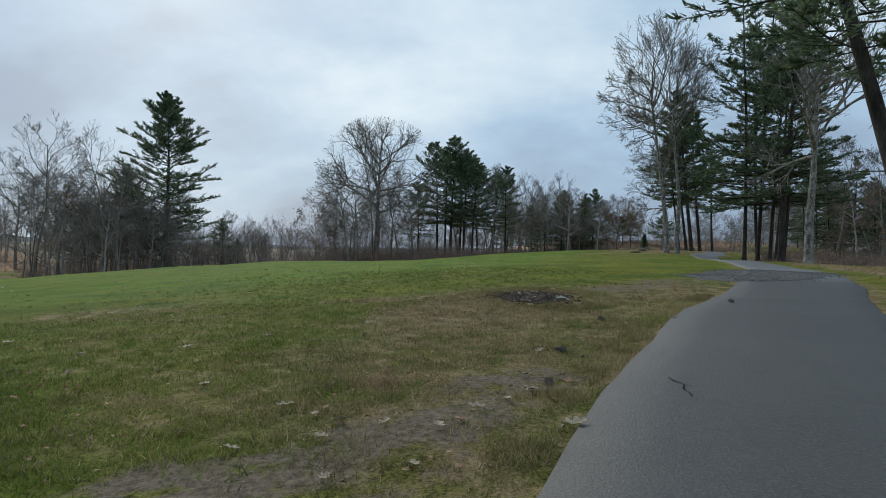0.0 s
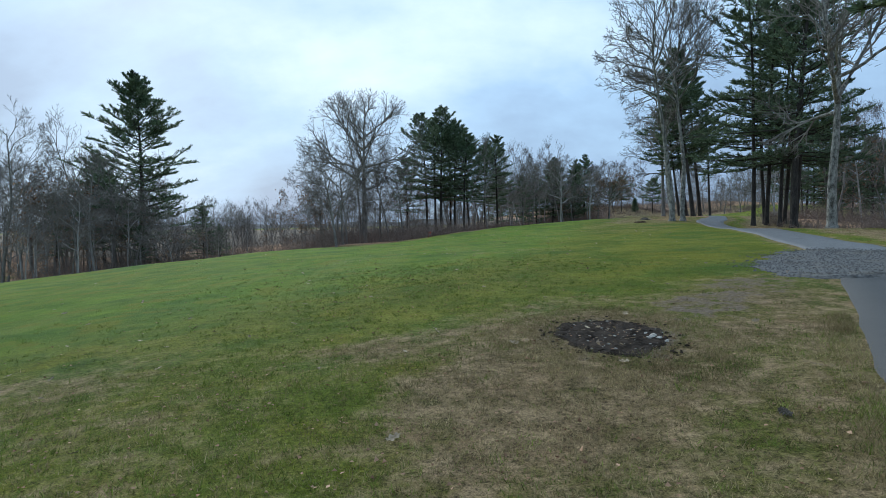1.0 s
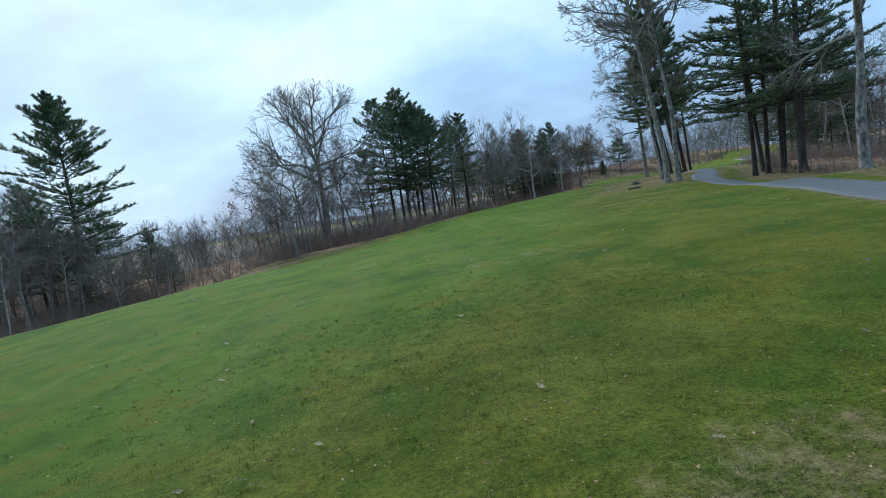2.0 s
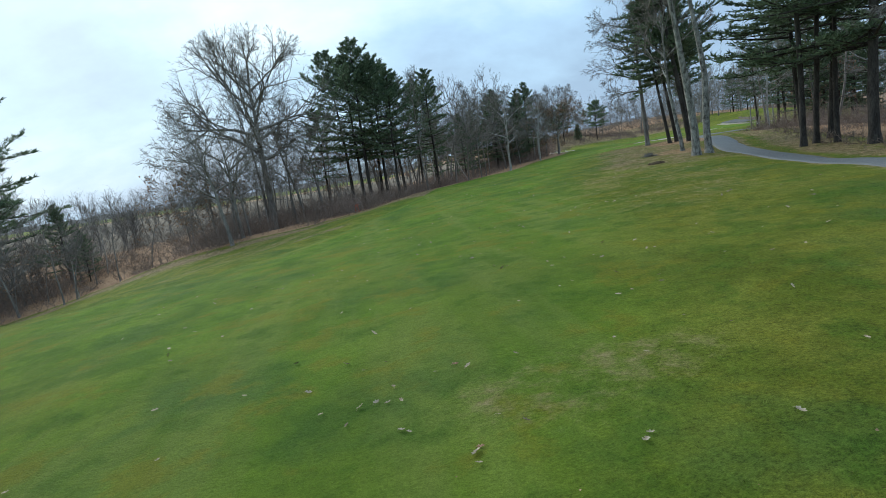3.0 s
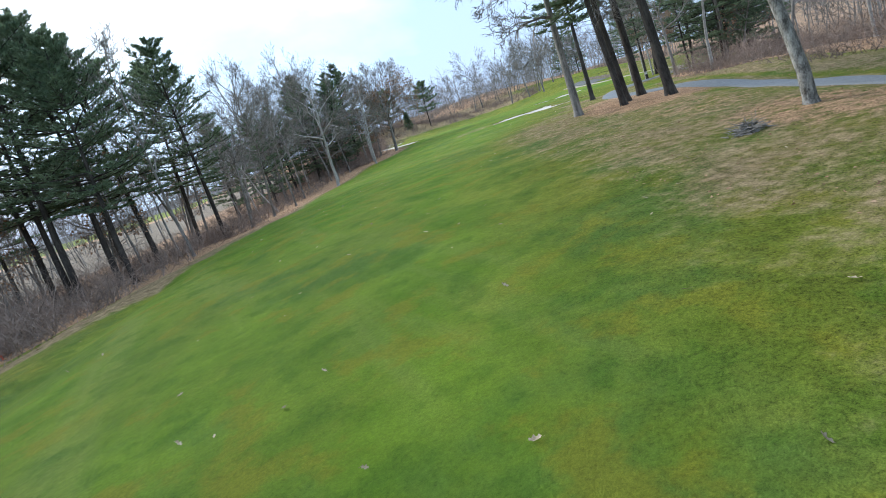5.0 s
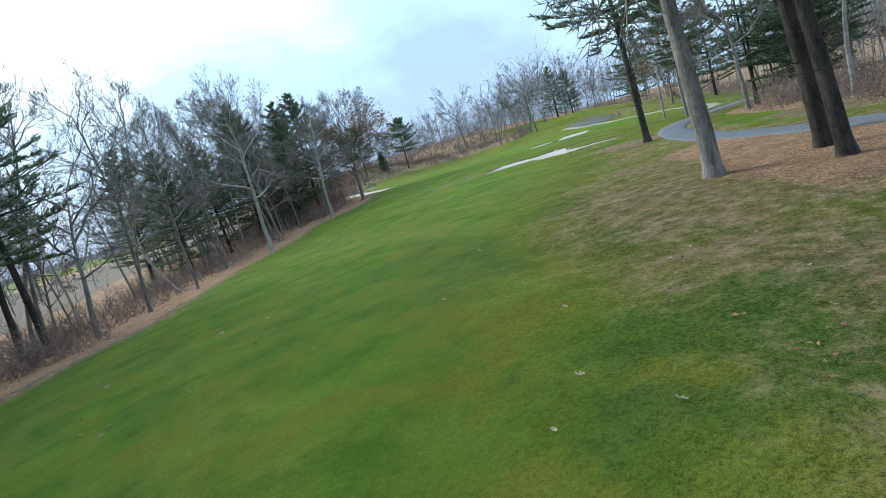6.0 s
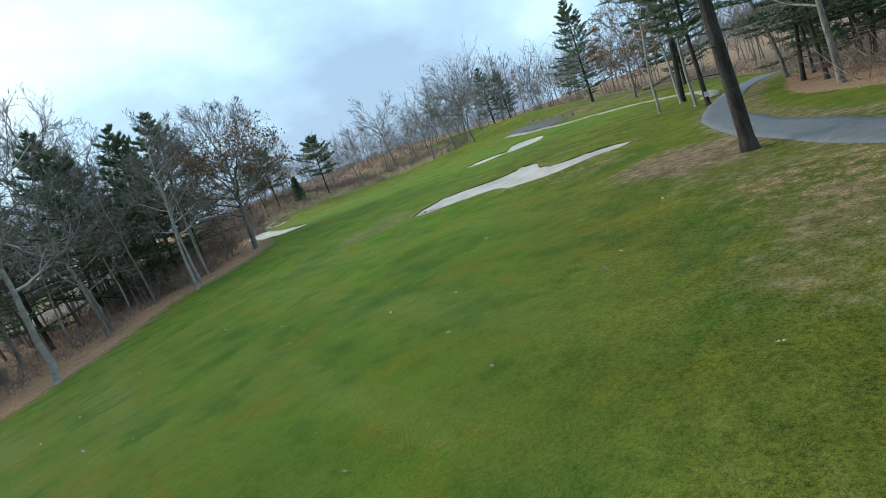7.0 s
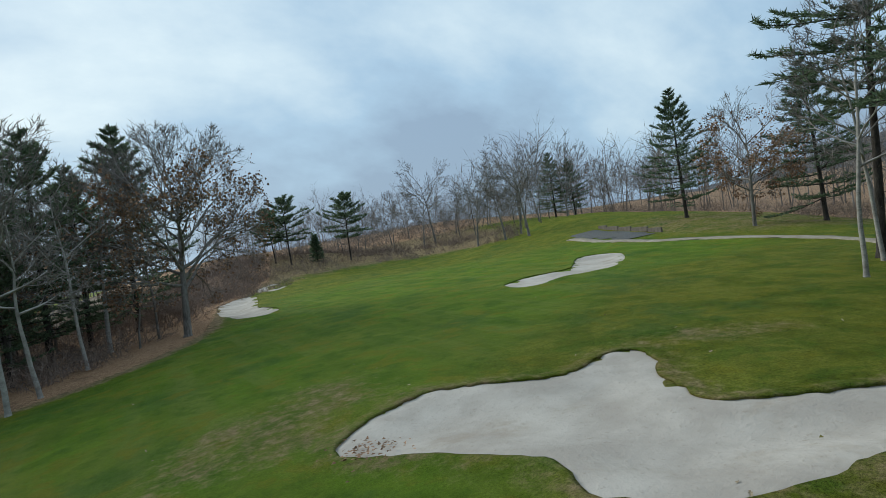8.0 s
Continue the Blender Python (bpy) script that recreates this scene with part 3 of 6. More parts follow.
    rim = depth_in(x, y, BUNKER_NEAR)
    dry = np.maximum(dry, 0.5 * smooth_step(rim, -1.5, -0.1))
    dry = np.maximum(dry, 0.4 * blob(x, y, 2.7, 25.6, 2.2, 1.3))
    fairway = [(-30, 11.5), (-9, 11), (-6.2, 12.2), (-3.6, 16.0), (0.2, 20.5), (4, 27), (8, 38), (11, 50), (15, 60), (22, 73), (31, 83), (39, 92), (44, 103), (60, 112), (74, 112), (78, 120), (80, 134), (72, 142), (60, 150), (50, 146), (44, 133), (41, 127), (34, 118), (26, 109), (20, 100), (15, 88), (8, 80), (6, 74), (3.6, 67), (1.4, 61.3), (-0.3, 57), (-2.6, 52.4), (-5.7, 48.3), (-9, 45), (-18, 39), (-34, 33), (-60, 24)]
    mown = smooth_step(depth_in(x, y, fairway), -2.0, 1.5)
    mown = np.maximum(mown, 0.8 * blob(x, y, 43, 79, 5, 3.5, 50))
    return np.stack([litter, dry, soil, mown], -1)


# ---- ground sheet ----
def ticks(lo, hi, fine, reach):
    """Grid lines, fine between lo and hi, ever wider out to reach."""
    v = list(np.arange(lo, hi + 1e-6, fine))
    for sign, end in ((-1, lo), (1, hi)):
        step, at = fine, end
        while abs(at - end) < reach:
            step *= 1.12
            at += sign * step
            v.append(at)
    return np.array(sorted(v))


def build_ground():
    xs, ys = ticks(-14, 62, 0.55, 2600), ticks(-3, 128, 0.55, 2600)
    X, Y = np.meshgrid(xs, ys)
    Z = ground_z(X, Y)
    cover = ground_cover(X, Y)
    nx, ny = len(xs), len(ys)
    i = np.arange(nx * ny).reshape(ny, nx)
    faces = np.stack([i[:-1, :-1], i[:-1, 1:], i[1:, 1:], i[1:, :-1]], -1).reshape(-1, 4)
    ob = mesh_object("ground", np.stack([X, Y, Z], -1).reshape(-1, 3), faces, TURF, smooth=True)
    att = ob.data.color_attributes.new("cover", "FLOAT_COLOR", "POINT")
    att.data.foreach_set("color", cover.reshape(-1).astype(np.float32))
    tagged(ob, "rolling golf course turf, green fairway with tan dry patches and leaf litter", "ground", kind="structure")


build_ground()


def build_paved_path():
    pts = PATH_LINE
    rng = np.random.RandomState(4)
    n = len(pts)
    t = np.gradient(np.array(pts), axis=0)
    t /= np.hypot(t[:, 0], t[:, 1])[:, None]
    right = np.stack([t[:, 1], -t[:, 0]], -1)
    wob = np.convolve(rng.normal(0, 1, n + 8), np.ones(5) / 5, "same")[4:-4] * 0.06
    wob2 = np.convolve(rng.normal(0, 1, n + 8), np.ones(5) / 5, "same")[4:-4] * 0.06
    across = np.array([-1, -0.97, -0.6, -0.2, 0.2, 0.6, 0.97, 1.0])
    verts = []
    for k in range(n):
        half = PATH_WIDTH / 2
        for j, a in enumerate(across):
            wide = PATH_WIDTH - 0.7 * float(smooth_step(pts[k][1], 50, 75))
            w = -half + (a + 1) * wide / 2 + (-wob[k] if a < 0 else wob2[k])
            x, y = pts[k][0] + right[k, 0] * w, pts[k][1] + right[k, 1] * w
            verts.append((x, y, (0.016 + 0.024 * (1 - a * a)) if abs(a) < 1 else -0.05))
    v = np.array(verts)
    v[:, 2] += land(v[:, 0], v[:, 1])
    m = len(across)
    i = np.arange(n * m).reshape(n, m)
    faces = np.stack([i[:-1, :-1], i[:-1, 1:], i[1:, 1:], i[1:, :-1]], -1).reshape(-1, 4)
    ob = mesh_object("paved_path", v, faces, ASPHALT, smooth=True)
    tagged(ob, "narrow dark grey asphalt cart path winding past the pines", "path", kind="structure")


build_paved_path()


def filled(outline, step):
    """Triangles that fill a plan outline, with inner points at a step."""
    from mathutils import geometry
    xs, ys = [p[0] for p in outline], [p[1] for p in outline]
    gx, gy = np.meshgrid(np.arange(min(xs), max(xs), step), np.arange(min(ys), max(ys), step))
    gx, gy = gx.ravel(), gy.ravel()
    keep = depth_in(gx, gy, outline) > step * 0.4
    n = len(outline)
    pts = [Vector(p) for p in outline] + [Vector(p) for p in zip(gx[keep], gy[keep])]
    v, _, f, *_ = geometry.delaunay_2d_cdt(pts, [(k, (k + 1) % n) for k in range(n)], [], 1, 1e-5)
    return np.array([tuple(p) for p in v]), [tuple(q) for q in f]


def outward(c):
    """Unit normals of a closed plan outline that point away from its inside."""
    t = np.roll(c, -1, 0) - np.roll(c, 1, 0)
    t /= np.hypot(t[:, 0], t[:, 1])[:, None]
    out = np.stack([t[:, 1], -t[:, 0]], -1)
    return -out if depth_in(c[:1, 0] + out[0, 0] * 0.2, c[:1, 1] + out[0, 1] * 0.2, c.tolist())[0] > 0 else out


def build_bunker(outline, step, label):
    c = np.array(spline(outline, 0.3 * step, True))
    n = len(c)
    rng = np.random.RandomState(n)
    out = outward(c)
    rough = rng.normal(0, 1, n + 8)
    wobble = (np.convolve(rough, np.ones(7) / 7, "same")[4:-4] * 0.16 + rough[4:-4] * 0.018)[:, None]
    c = c + out * wobble
    rim = (c + out * 0.14).tolist()
    v, f = filled(rim, step)
    d = depth_in(v[:, 0], v[:, 1], c.tolist())
    z = ground_z(v[:, 0], v[:, 1]) + 0.05 * smooth_step(d, -0.13, 0.12) - 0.005 + 0.016 * np.sin(v[:, 0] * 3.1 + v[:, 1] * 1.7) * smooth_step(d, 0.1, 0.6)
    ob = mesh_object("sand_bunker", np.column_stack([v, z]), f, SAND, smooth=True)
    tagged(ob, label, "bunker", "golf bunkers", "structure")
    # turf lip round the sand, ragged where grass hangs over it
    verts = []
    ragged = rng.normal(0, 0.022, n)
    for off, up in ((0.03, 0.0), (0.0, 0.045), (0.10, 0.06), (0.4, 0.03), (0.7, -0.03)):
        p = c + out * (off + (ragged if off < 0.05 else 0 * ragged))[:, None]
        verts.append(np.column_stack([p, ground_z(p[:, 0], p[:, 1]) + up]))
    v = np.concatenate(verts)
    i = np.arange(len(v)).reshape(5, n)
    a, b = i[:-1], i[1:]
    faces = np.stack([a, np.roll(a, -1, 1), np.roll(b, -1, 1), b], -1).reshape(-1, 4)
    lip = mesh_object("bunker_lip", v, faces, TURF, smooth=True)
    att = lip.data.color_attributes.new("cover", "FLOAT_COLOR", "POINT")
    cov = ground_cover(v[:, 0], v[:, 1])
    att.data.foreach_set("color", cov.reshape(-1).astype(np.float32))
    tagged(lip, "raised turf lip round a sand bunker", "bunker lip", "bunker lips", "structure")


for b_outline, b_step, b_label in ((BUNKER_NEAR, 0.5, "large pale sand bunker with a notched edge beside the fairway"),
                                   (BUNKER_GREEN, 0.8, "long narrow pale sand bunker beyond the fairway"),
                                   (BUNKER_WOODS, 0.8, "small pale sand bunker at the edge of the woods"),
                                   (BUNKER_SLIT, 0.8, "thin sliver of pale sand bunker near the scrub")):
    build_bunker(b_outline, b_step, b_label)


# ---- trees ----
def unit(v):
    return v / np.maximum(np.linalg.norm(v, axis=-1, keepdims=True), 1e-9)


def grow(rng, start, way, length, steps, wander, lift):
    """Branch lines, all at once: (n, steps + 1, 3)."""
    n = len(start)
    p, d = [start], unit(way)
    for k in range(steps):
        d = unit(d + rng.normal(0, wander, (n, 3)) + np.array([0, 0, 1.0]) * (lift if np.isscalar(lift) else lift[:, None]))
        p.append(p[-1] + d * (length / steps)[:, None])
    return np.stack(p, 1)


def tubes(lines, r0, r1, sides):
    """Tapered tubes round branch lines: vertices and faces."""
    n, m, _ = lines.shape
    t = unit(np.gradient(lines, axis=1))
    ref = np.where(np.abs(t[..., 2:3]) > 0.8, np.array([1.0, 0, 0]), np.array([0, 0, 1.0]))
    u = unit(np.cross(t, ref))
    w = np.cross(t, u)
    k = np.linspace(0, 1, m)[None]
    r = r0[:, None] * (1 - k) + r1[:, None] * k
    a = np.arange(sides) * 2 * np.pi / sides
    ring = lines[:, :, None] + r[..., None, None] * (np.cos(a)[:, None] * u[:, :, None] + np.sin(a)[:, None] * w[:, :, None])
    i = np.arange(n * m * sides).reshape(n, m, sides)
    b, c = i[:, :-1], i[:, 1:]
    f = np.stack([b, np.roll(b, -1, 2), np.roll(c, -1, 2), c], -1).reshape(-1, 4)
    return ring.reshape(-1, 3), f


def joined(pieces):
    verts, faces, base = [], [], 0
    for v, f in pieces:
        verts.append(v)
        faces.extend((f + base).tolist())
        base += len(v)
    return np.concatenate(verts), faces


def along(rng, lines, per, lo, hi):
    """Points and directions along branch lines to start new branches from."""
    n, m, _ = lines.shape
    k = lo + (hi - lo) * (np.arange(per)[None] + rng.rand(n, per)) / per
    at = k * (m - 1)
    i = np.minimum(at.astype(int), m - 2)
    fr = (at - i)[..., None]
    rows = np.arange(n)[:, None]
    p = lines[rows, i] * (1 - fr) + lines[rows, i + 1] * fr
    d = unit(lines[rows, i + 1] - lines[rows, i])
    return p.reshape(-1, 3), d.reshape(-1, 3), k.reshape(-1), np.repeat(np.arange(n), per)


def sideways(rng, d, angle):
    """Directions turned away from d by an angle in degrees, any way round."""
    r = unit(np.cross(d, rng.normal(0, 1, d.shape)))
    a = np.radians(angle)[:, None]
    return d * np.cos(a) + r * np.sin(a)


def leaves_at(rng, p, size, droop=0.3):
    """Small bent leaves: two triangles each."""
    n = len(p)
    d, s = unit(rng.normal(0, 1, (n, 3)) - [0, 0, droop]), size * (0.6 + 0.8 * rng.rand(n))[:, None]
    w = unit(np.cross(d, rng.normal(0, 1, (n, 3)))) * s * 0.45
    up = np.cross(d, unit(w)) * s * 0.15
    v = np.stack([p, p + d * s * 0.5 + w + up, p + d * s, p + d * s * 0.5 - w + up], 1).reshape(-1, 3)
    i = np.arange(4 * n).reshape(n, 4)
    return v, np.concatenate([i[:, [0, 1, 2]], i[:, [0, 2, 3]]])


def crown_exit(p, d, centre, half):
    """How far a ray from p goes on before it leaves the ellipsoid of a crown."""
    q, w = (p - centre) / half, d / half
    a, b, c = (w * w).sum(-1), (q * w).sum(-1), (q * q).sum(-1) - 1
    return np.clip((-b + np.sqrt(np.maximum(b * b - a * c, 0))) / a, 0, None)


def ribbons(rng, lines, wide):
    """Flat tapering twigs of two pieces along lines of three points."""
    flat = unit(np.cross(lines[:, -1] - lines[:, 0], rng.normal(0, 1, (len(lines), 3)))) * wide[:, None]
    v = np.stack([lines[:, 0] - flat, lines[:, 0] + flat, lines[:, 1] + flat * 0.75, lines[:, 1] - flat * 0.75, lines[:, 2]], 1).reshape(-1, 3)
    k = np.arange(len(lines))[:, None] * 5
    return v, (k + [0, 1, 2, 3]).tolist() + (k + [3, 2, 4]).tolist()


def spikes(rng, lines, wide):
    """The last twigs: one sliver each along lines of two points."""
    flat = unit(np.cross(lines[:, 1] - lines[:, 0], rng.normal(0, 1, (len(lines), 3)))) * wide
    return np.stack([lines[:, 0] - flat, lines[:, 0] + flat, lines[:, 1]], 1).reshape(-1, 3), np.arange(3 * len(lines)).reshape(-1, 3).tolist()


def bare_tree(seed, height, spread, girth, fork=0.35, limbs=10, lean=(0, 0), bark=None, dead_leaves=0, kids=(5, 4, 3, 3), label="", rise=0.5, crook=0.05, leader=0.8, droop=0.0, leaf_top=1.0, twig=0.016):
    """A leafless broadleaf tree: trunk and limbs that fork and fork again until the twigs fill a domed crown."""
    rng = np.random.RandomState(seed)
    tree = new("bare_tree")
    trunk = grow(rng, np.array([[0, 0, -0.25]]), np.array([[lean[0], lean[1], 1.0]]), np.array([height * leader]), 9, crook, 0.06)
    r = girth / 2
    sides = 9 if girth > 0.4 else 6
    flare = trunk[:, :2].copy()
    flare[:, 1] = flare[:, 0] + (flare[:, 1] - flare[:, 0]) * 0.45
    pieces = [tubes(trunk, np.array([r]), np.array([r * 0.2]), sides), tubes(flare, np.array([r * 1.5]), np.array([r * 0.9]), sides)]
    mid = height * (0.42 + 0.5 * fork)
    centre = np.array([trunk[0, 6, 0], trunk[0, 6, 1], mid])
    half = np.array([spread, spread, height - mid + 0.2])
    p, d, k, _ = along(rng, trunk, limbs, fork / leader, 1.0)
    h = (k - fork / leader) / (1 - fork / leader)
    ang = np.radians(84 - 20 * rise - 40 * h + rng.normal(0, 8, limbs))
    turn = np.arange(limbs) * 2.4 + rng.rand(limbs) * 0.8
    flat = np.stack([np.cos(turn), np.sin(turn), 0 * turn], -1)
    way = unit(d * np.cos(ang)[:, None] + flat * np.sin(ang)[:, None])
    length = np.maximum(crown_exit(p, way, centre, half) * (0.62 + 0.2 * rng.rand(limbs)), 0.8)
    lines = grow(rng, p, way, length, 6 if girth > 0.45 else 4, 0.15, 0.02 + 0.05 * rise - droop)
    rad = r * (0.36 + 0.2 * rng.rand(limbs)) * (1.05 - 0.45 * h)
    pieces.append(tubes(lines, rad, rad * 0.32, 5 if girth > 0.4 else 4))
    v, f = joined(pieces)
    mesh_object("trunk", v, f, bark or BARK_GREY, tree, smooth=True)
    tubed, slivers = [], []
    for level, n in enumerate(kids):
        q, d, k, of = along(rng, lines, n, (0.38, 0.3, 0.16, 0.1)[level], 1.0)
        out = unit(q - centre)
        way = unit(sideways(rng, d, (36, 42, 46, 44)[level] + 8 * (1 - rise) + rng.normal(0, 10, len(of))) + out * (0.12, 0.18, 0.28, 0.3)[level] + np.array([0, 0, 0.10 * rise - droop]))
        room = crown_exit(q, way, centre, half * 1.04)
        length2 = np.clip(length[of] * ((0.80, 0.72, 0.62, 0.55)[level] - 0.26 * k) * (0.7 + 0.55 * rng.rand(len(of))), 0.25, room * 0.9 + 0.18)
        rad2 = np.maximum(rad[of] * (0.62 - 0.3 * k), 0.010)
        if level < 2:
            lines = grow(rng, q, way, length2, 3 if level == 0 else 2, 0.19, 0.02 + 0.04 * rise - droop)
            tubed.append(tubes(lines, rad2, np.maximum(rad2 * 0.4, 0.008), 3))
        elif level == 2:
            lines = grow(rng, q, way, length2, 2, 0.16, 0.05 * rise)
            slivers.append(ribbons(rng, lines, np.clip(rad2, 0.014, 0.03)))
        else:
            lines = grow(rng, q, way, np.maximum(length2, 0.3), 1, 0.1, 0.04)
            slivers.append(spikes(rng, lines, twig))
        length, rad = length2, rad2
    v, f = joined(tubed)
    for sv, sf in slivers:
        f = f + [[q + len(v) for q in g] for g in sf]
        v = np.concatenate([v, sv])
    mesh_object("crown", v, f, TWIG, tree)
    if dead_leaves:
        at = lines[:, -1]
        at = at[at[:, 2] < height * (fork + (1 - fork) * leaf_top * (0.75 + 0.25 * rng.rand(len(at))))]
        pick = rng.randint(0, len(at), dead_leaves)
        v, f = leaves_at(rng, at[pick] + rng.normal(0, 0.12, (dead_leaves, 3)), 0.17)
        mesh_object("leaves", v, f.tolist(), DRY_LEAF, tree, "withered brown leaves")
    if label:
        tagged(tree, label, "tree", "bare trees")
    return tree


def tufts(rng, p, d, size, count):
    """Brushes of needles: count slivers that fan out from each point, most of them level or upwards."""
    n = len(p)
    pp, dd = np.repeat(p, count, 0), np.repeat(d, count, 0)
    size = np.repeat(np.broadcast_to(size, (n,)), count)[:, None]
    way = unit(dd * 0.8 + rng.normal(0, 1, (n * count, 3)) * [0.62, 0.62, 0.34] + [0, 0, 0.22])
    ln = size * (0.6 + 0.7 * rng.rand(n * count, 1))
    side = unit(np.cross(way, rng.normal(0, 1, (n * count, 3)))) * ln * (0.10 + 0.06 * rng.rand(n * count, 1))
    pp = pp + rng.normal(0, 1, pp.shape) * size * [0.22, 0.22, 0.08]
    v = np.stack([pp - side, pp + side, pp + way * ln], 1).reshape(-1, 3)
    return v, np.arange(3 * n * count).reshape(-1, 3)


def pine_tree(seed, height, radius, girth, clear=0.3, lean=(0, 0), whorls=16, per=5, sub=9, needles=6, tuft=0.30, gap=0.12, label="", taper=1.0, ragged=0.3, low=0.6, sprays=6, dead=8):
    """A white pine: straight dark trunk and tiers of long level boughs, each a flat plume of needle brushes with upturned tips."""
    rng = np.random.RandomState(seed)
    tree = new("pine_tree")
    trunk = grow(rng, np.array([[0, 0, -0.25]]), np.array([[lean[0], lean[1], 1.0]]), np.array([height]), 10, 0.018, 0.02)
    r = girth / 2
    flare = trunk[:, :2].copy()
    flare[:, 1] = flare[:, 0] + (flare[:, 1] - flare[:, 0]) * 0.4
    pieces = [tubes(trunk, np.array([r]), np.array([0.03]), 9), tubes(flare, np.array([r * 1.45]), np.array([r * 0.93]), 9)]
    ks = clear + (1 - clear) * ((np.arange(whorls) + 0.35 * rng.rand(whorls)) / whorls) ** 0.92
    ks = ks[rng.rand(whorls) > gap * (ks < 0.8)]
    k = np.clip(np.repeat(ks, per) + rng.normal(0, 0.10 / whorls, len(ks) * per), clear, 0.985)
    n = len(k)
    m = trunk.shape[1] - 1
    i = np.minimum((k * m).astype(int), m - 1)
    fr = (k * m - i)[:, None]
    p = trunk[0, i] * (1 - fr) + trunk[0, i + 1] * fr
    turn = (np.tile(np.arange(per), len(ks)) + 0.7 * rng.rand(n)) * 2 * np.pi / per + np.repeat(rng.rand(len(ks)) * 6.3, per)
    h = (k - clear) / (1 - clear)
    up = -0.10 + 1.0 * h ** 1.4 + rng.normal(0, 0.09, n)
    way = np.stack([np.cos(turn), np.sin(turn), up], -1)
    shape = np.clip(np.minimum(low + 1.4 * h, 1.0) * (1 - h ** (1.35 * taper)) + 0.045, 0.05, 1)
    length = np.maximum(radius * shape * (1 - ragged + 2 * ragged * rng.rand(n) ** 0.8), 0.4)
    l1 = grow(rng, p, way, length, 5, 0.06, 0.045)
    rb = np.clip(length * 0.013, 0.012, 0.085)
    pieces.append(tubes(l1, rb, rb * 0.3, 3))
    p0, d0, _, _ = along(rng, trunk, dead, 0.12, max(clear, 0.2))
    ls = grow(rng, p0, sideways(rng, d0, np.full(dead, 80.0)), 0.4 + 1.6 * rng.rand(dead), 2, 0.1, -0.03)
    pieces.append(tubes(ls, np.full(dead, 0.022), np.full(dead, 0.008), 3))
    p2, d2, k2, of = along(rng, l1, sub, 0.12, 1.0)
    swap = np.where((np.arange(len(of)) + of) % 2 > 0, 1.0, -1.0)[:, None]
    side = unit(np.cross(d2, [0, 0, 1.0])) * swap
    len2 = np.clip(length[of] * 0.40 * (1.12 - 0.72 * k2) * (0.7 + 0.6 * rng.rand(len(of))), 0.25, 2.2)
    l2 = grow(rng, p2, d2 * 0.75 + side * (1.0 - 0.45 * k2)[:, None] + [0, 0, 0.04], len2, 2, 0.08, 0.07)
    v, f = joined(pieces)
    sv, sf = ribbons(rng, l2, np.clip(rb[of] * 0.4, 0.008, 0.03))
    f = f + [[q + len(v) for q in g] for g in sf]
    v = np.concatenate([v, sv])
    mesh_object("trunk", v, f, BARK_PINE, tree, smooth=True)
    p3, d3, _, of3 = along(rng, l2, sprays, 0.2, 1.0)
    p1, d1, _, of1 = along(rng, l1, 6, 0.3, 1.0)
    grown = np.clip(length / (0.35 * radius), 0.6, 1.0)
    grown = np.concatenate([grown[of][of3], grown[of1], grown])
    pe, de = l1[:, -1], unit(l1[:, -1] - l1[:, -2])
    v, f = tufts(rng, np.concatenate([p3, p1, pe]), np.concatenate([d3, d1, de]), tuft * grown, needles)
    mesh_object("crown", v, f.tolist(), NEEDLES, tree)
    if label:
        tagged(tree, label, "pine tree", "pine trees")
    return tree


def stand(tree, x, y, turn=0.0, scale=1.0, tilt=(0, 0), sink=0.0):
    tree.matrix_world = pose(x, y, gz(x, y) - sink, tilt[0], tilt[1], turn) @ Matrix.Scale(scale, 4)
    return tree


def again(tree, x, y, turn=0.0, scale=1.0, tilt=(0, 0), label=""):
    t = copy_thing(tree, pose(x, y, gz(x, y), tilt[0], tilt[1], turn))
    t.scale = (scale, scale, scale)
    if label:
        t["label"] = label
    return t


# single trees that stand out
stand(bare_tree(11, 20.8, 5.0, 0.50, 0.50, 13, (-0.10, 0.0), BARK_OAK, kids=(6, 5, 4, 4), label="tall bare oak with pale lichened bark, one of two close trunks", rise=0.9, leader=0.72), 20.0, 51.0, 20)
stand(bare_tree(12, 20.4, 4.2, 0.46, 0.50, 13, (0.02, 0.0), BARK_OAK, kids=(6, 5, 4, 4), label="tall bare oak with pale bark beside its twin", rise=0.9, leader=0.72), 21.15, 51.5, 140)
stand(bare_tree(13, 12, 3.0, 0.34, 0.42, 8, (0.05, 0), BARK_OAK, label="small crooked bare tree with blotched lichened trunk", crook=0.10, rise=0.7), 22.0, 55.8, 30)
stand(bare_tree(24, 15, 5.2, 0.46, 0.34, 14, (-0.08, 0.0), BARK_GREY, kids=(6, 5, 4, 4), label="bare oak leaning over the fairway with drooping limbs", rise=0.0, droop=0.05), 27.7, 71.4, 200)
stand(bare_tree(15, 20, 6.0, 0.62, 0.34, 10, (0.0, 0.0), BARK_OAK, kids=(6, 5, 4, 4), label="tall pale bare tree forking by the paved path", rise=0.8, leader=0.62), 23.8, 37.0, 75)
stand(bare_tree(16, 20.6, 8.6, 0.85, 0.38, 16, (0.03, 0), BARK_GREY, kids=(6, 5, 5, 4), label="large spreading bare oak at the woods' edge", rise=0.35, leader=0.8, crook=0.035), -10.0, 83.0, 10)
stand(bare_tree(27, 13.4, 5.6, 0.52, 0.22, 20, (0.05, 0), BARK_GREY, dead_leaves=5500, kids=(6, 5, 5, 4), label="broad oak holding withered brown leaves on its lower limbs", rise=0.65, leader=0.66, leaf_top=0.8), 39.1, 128.7, 45)
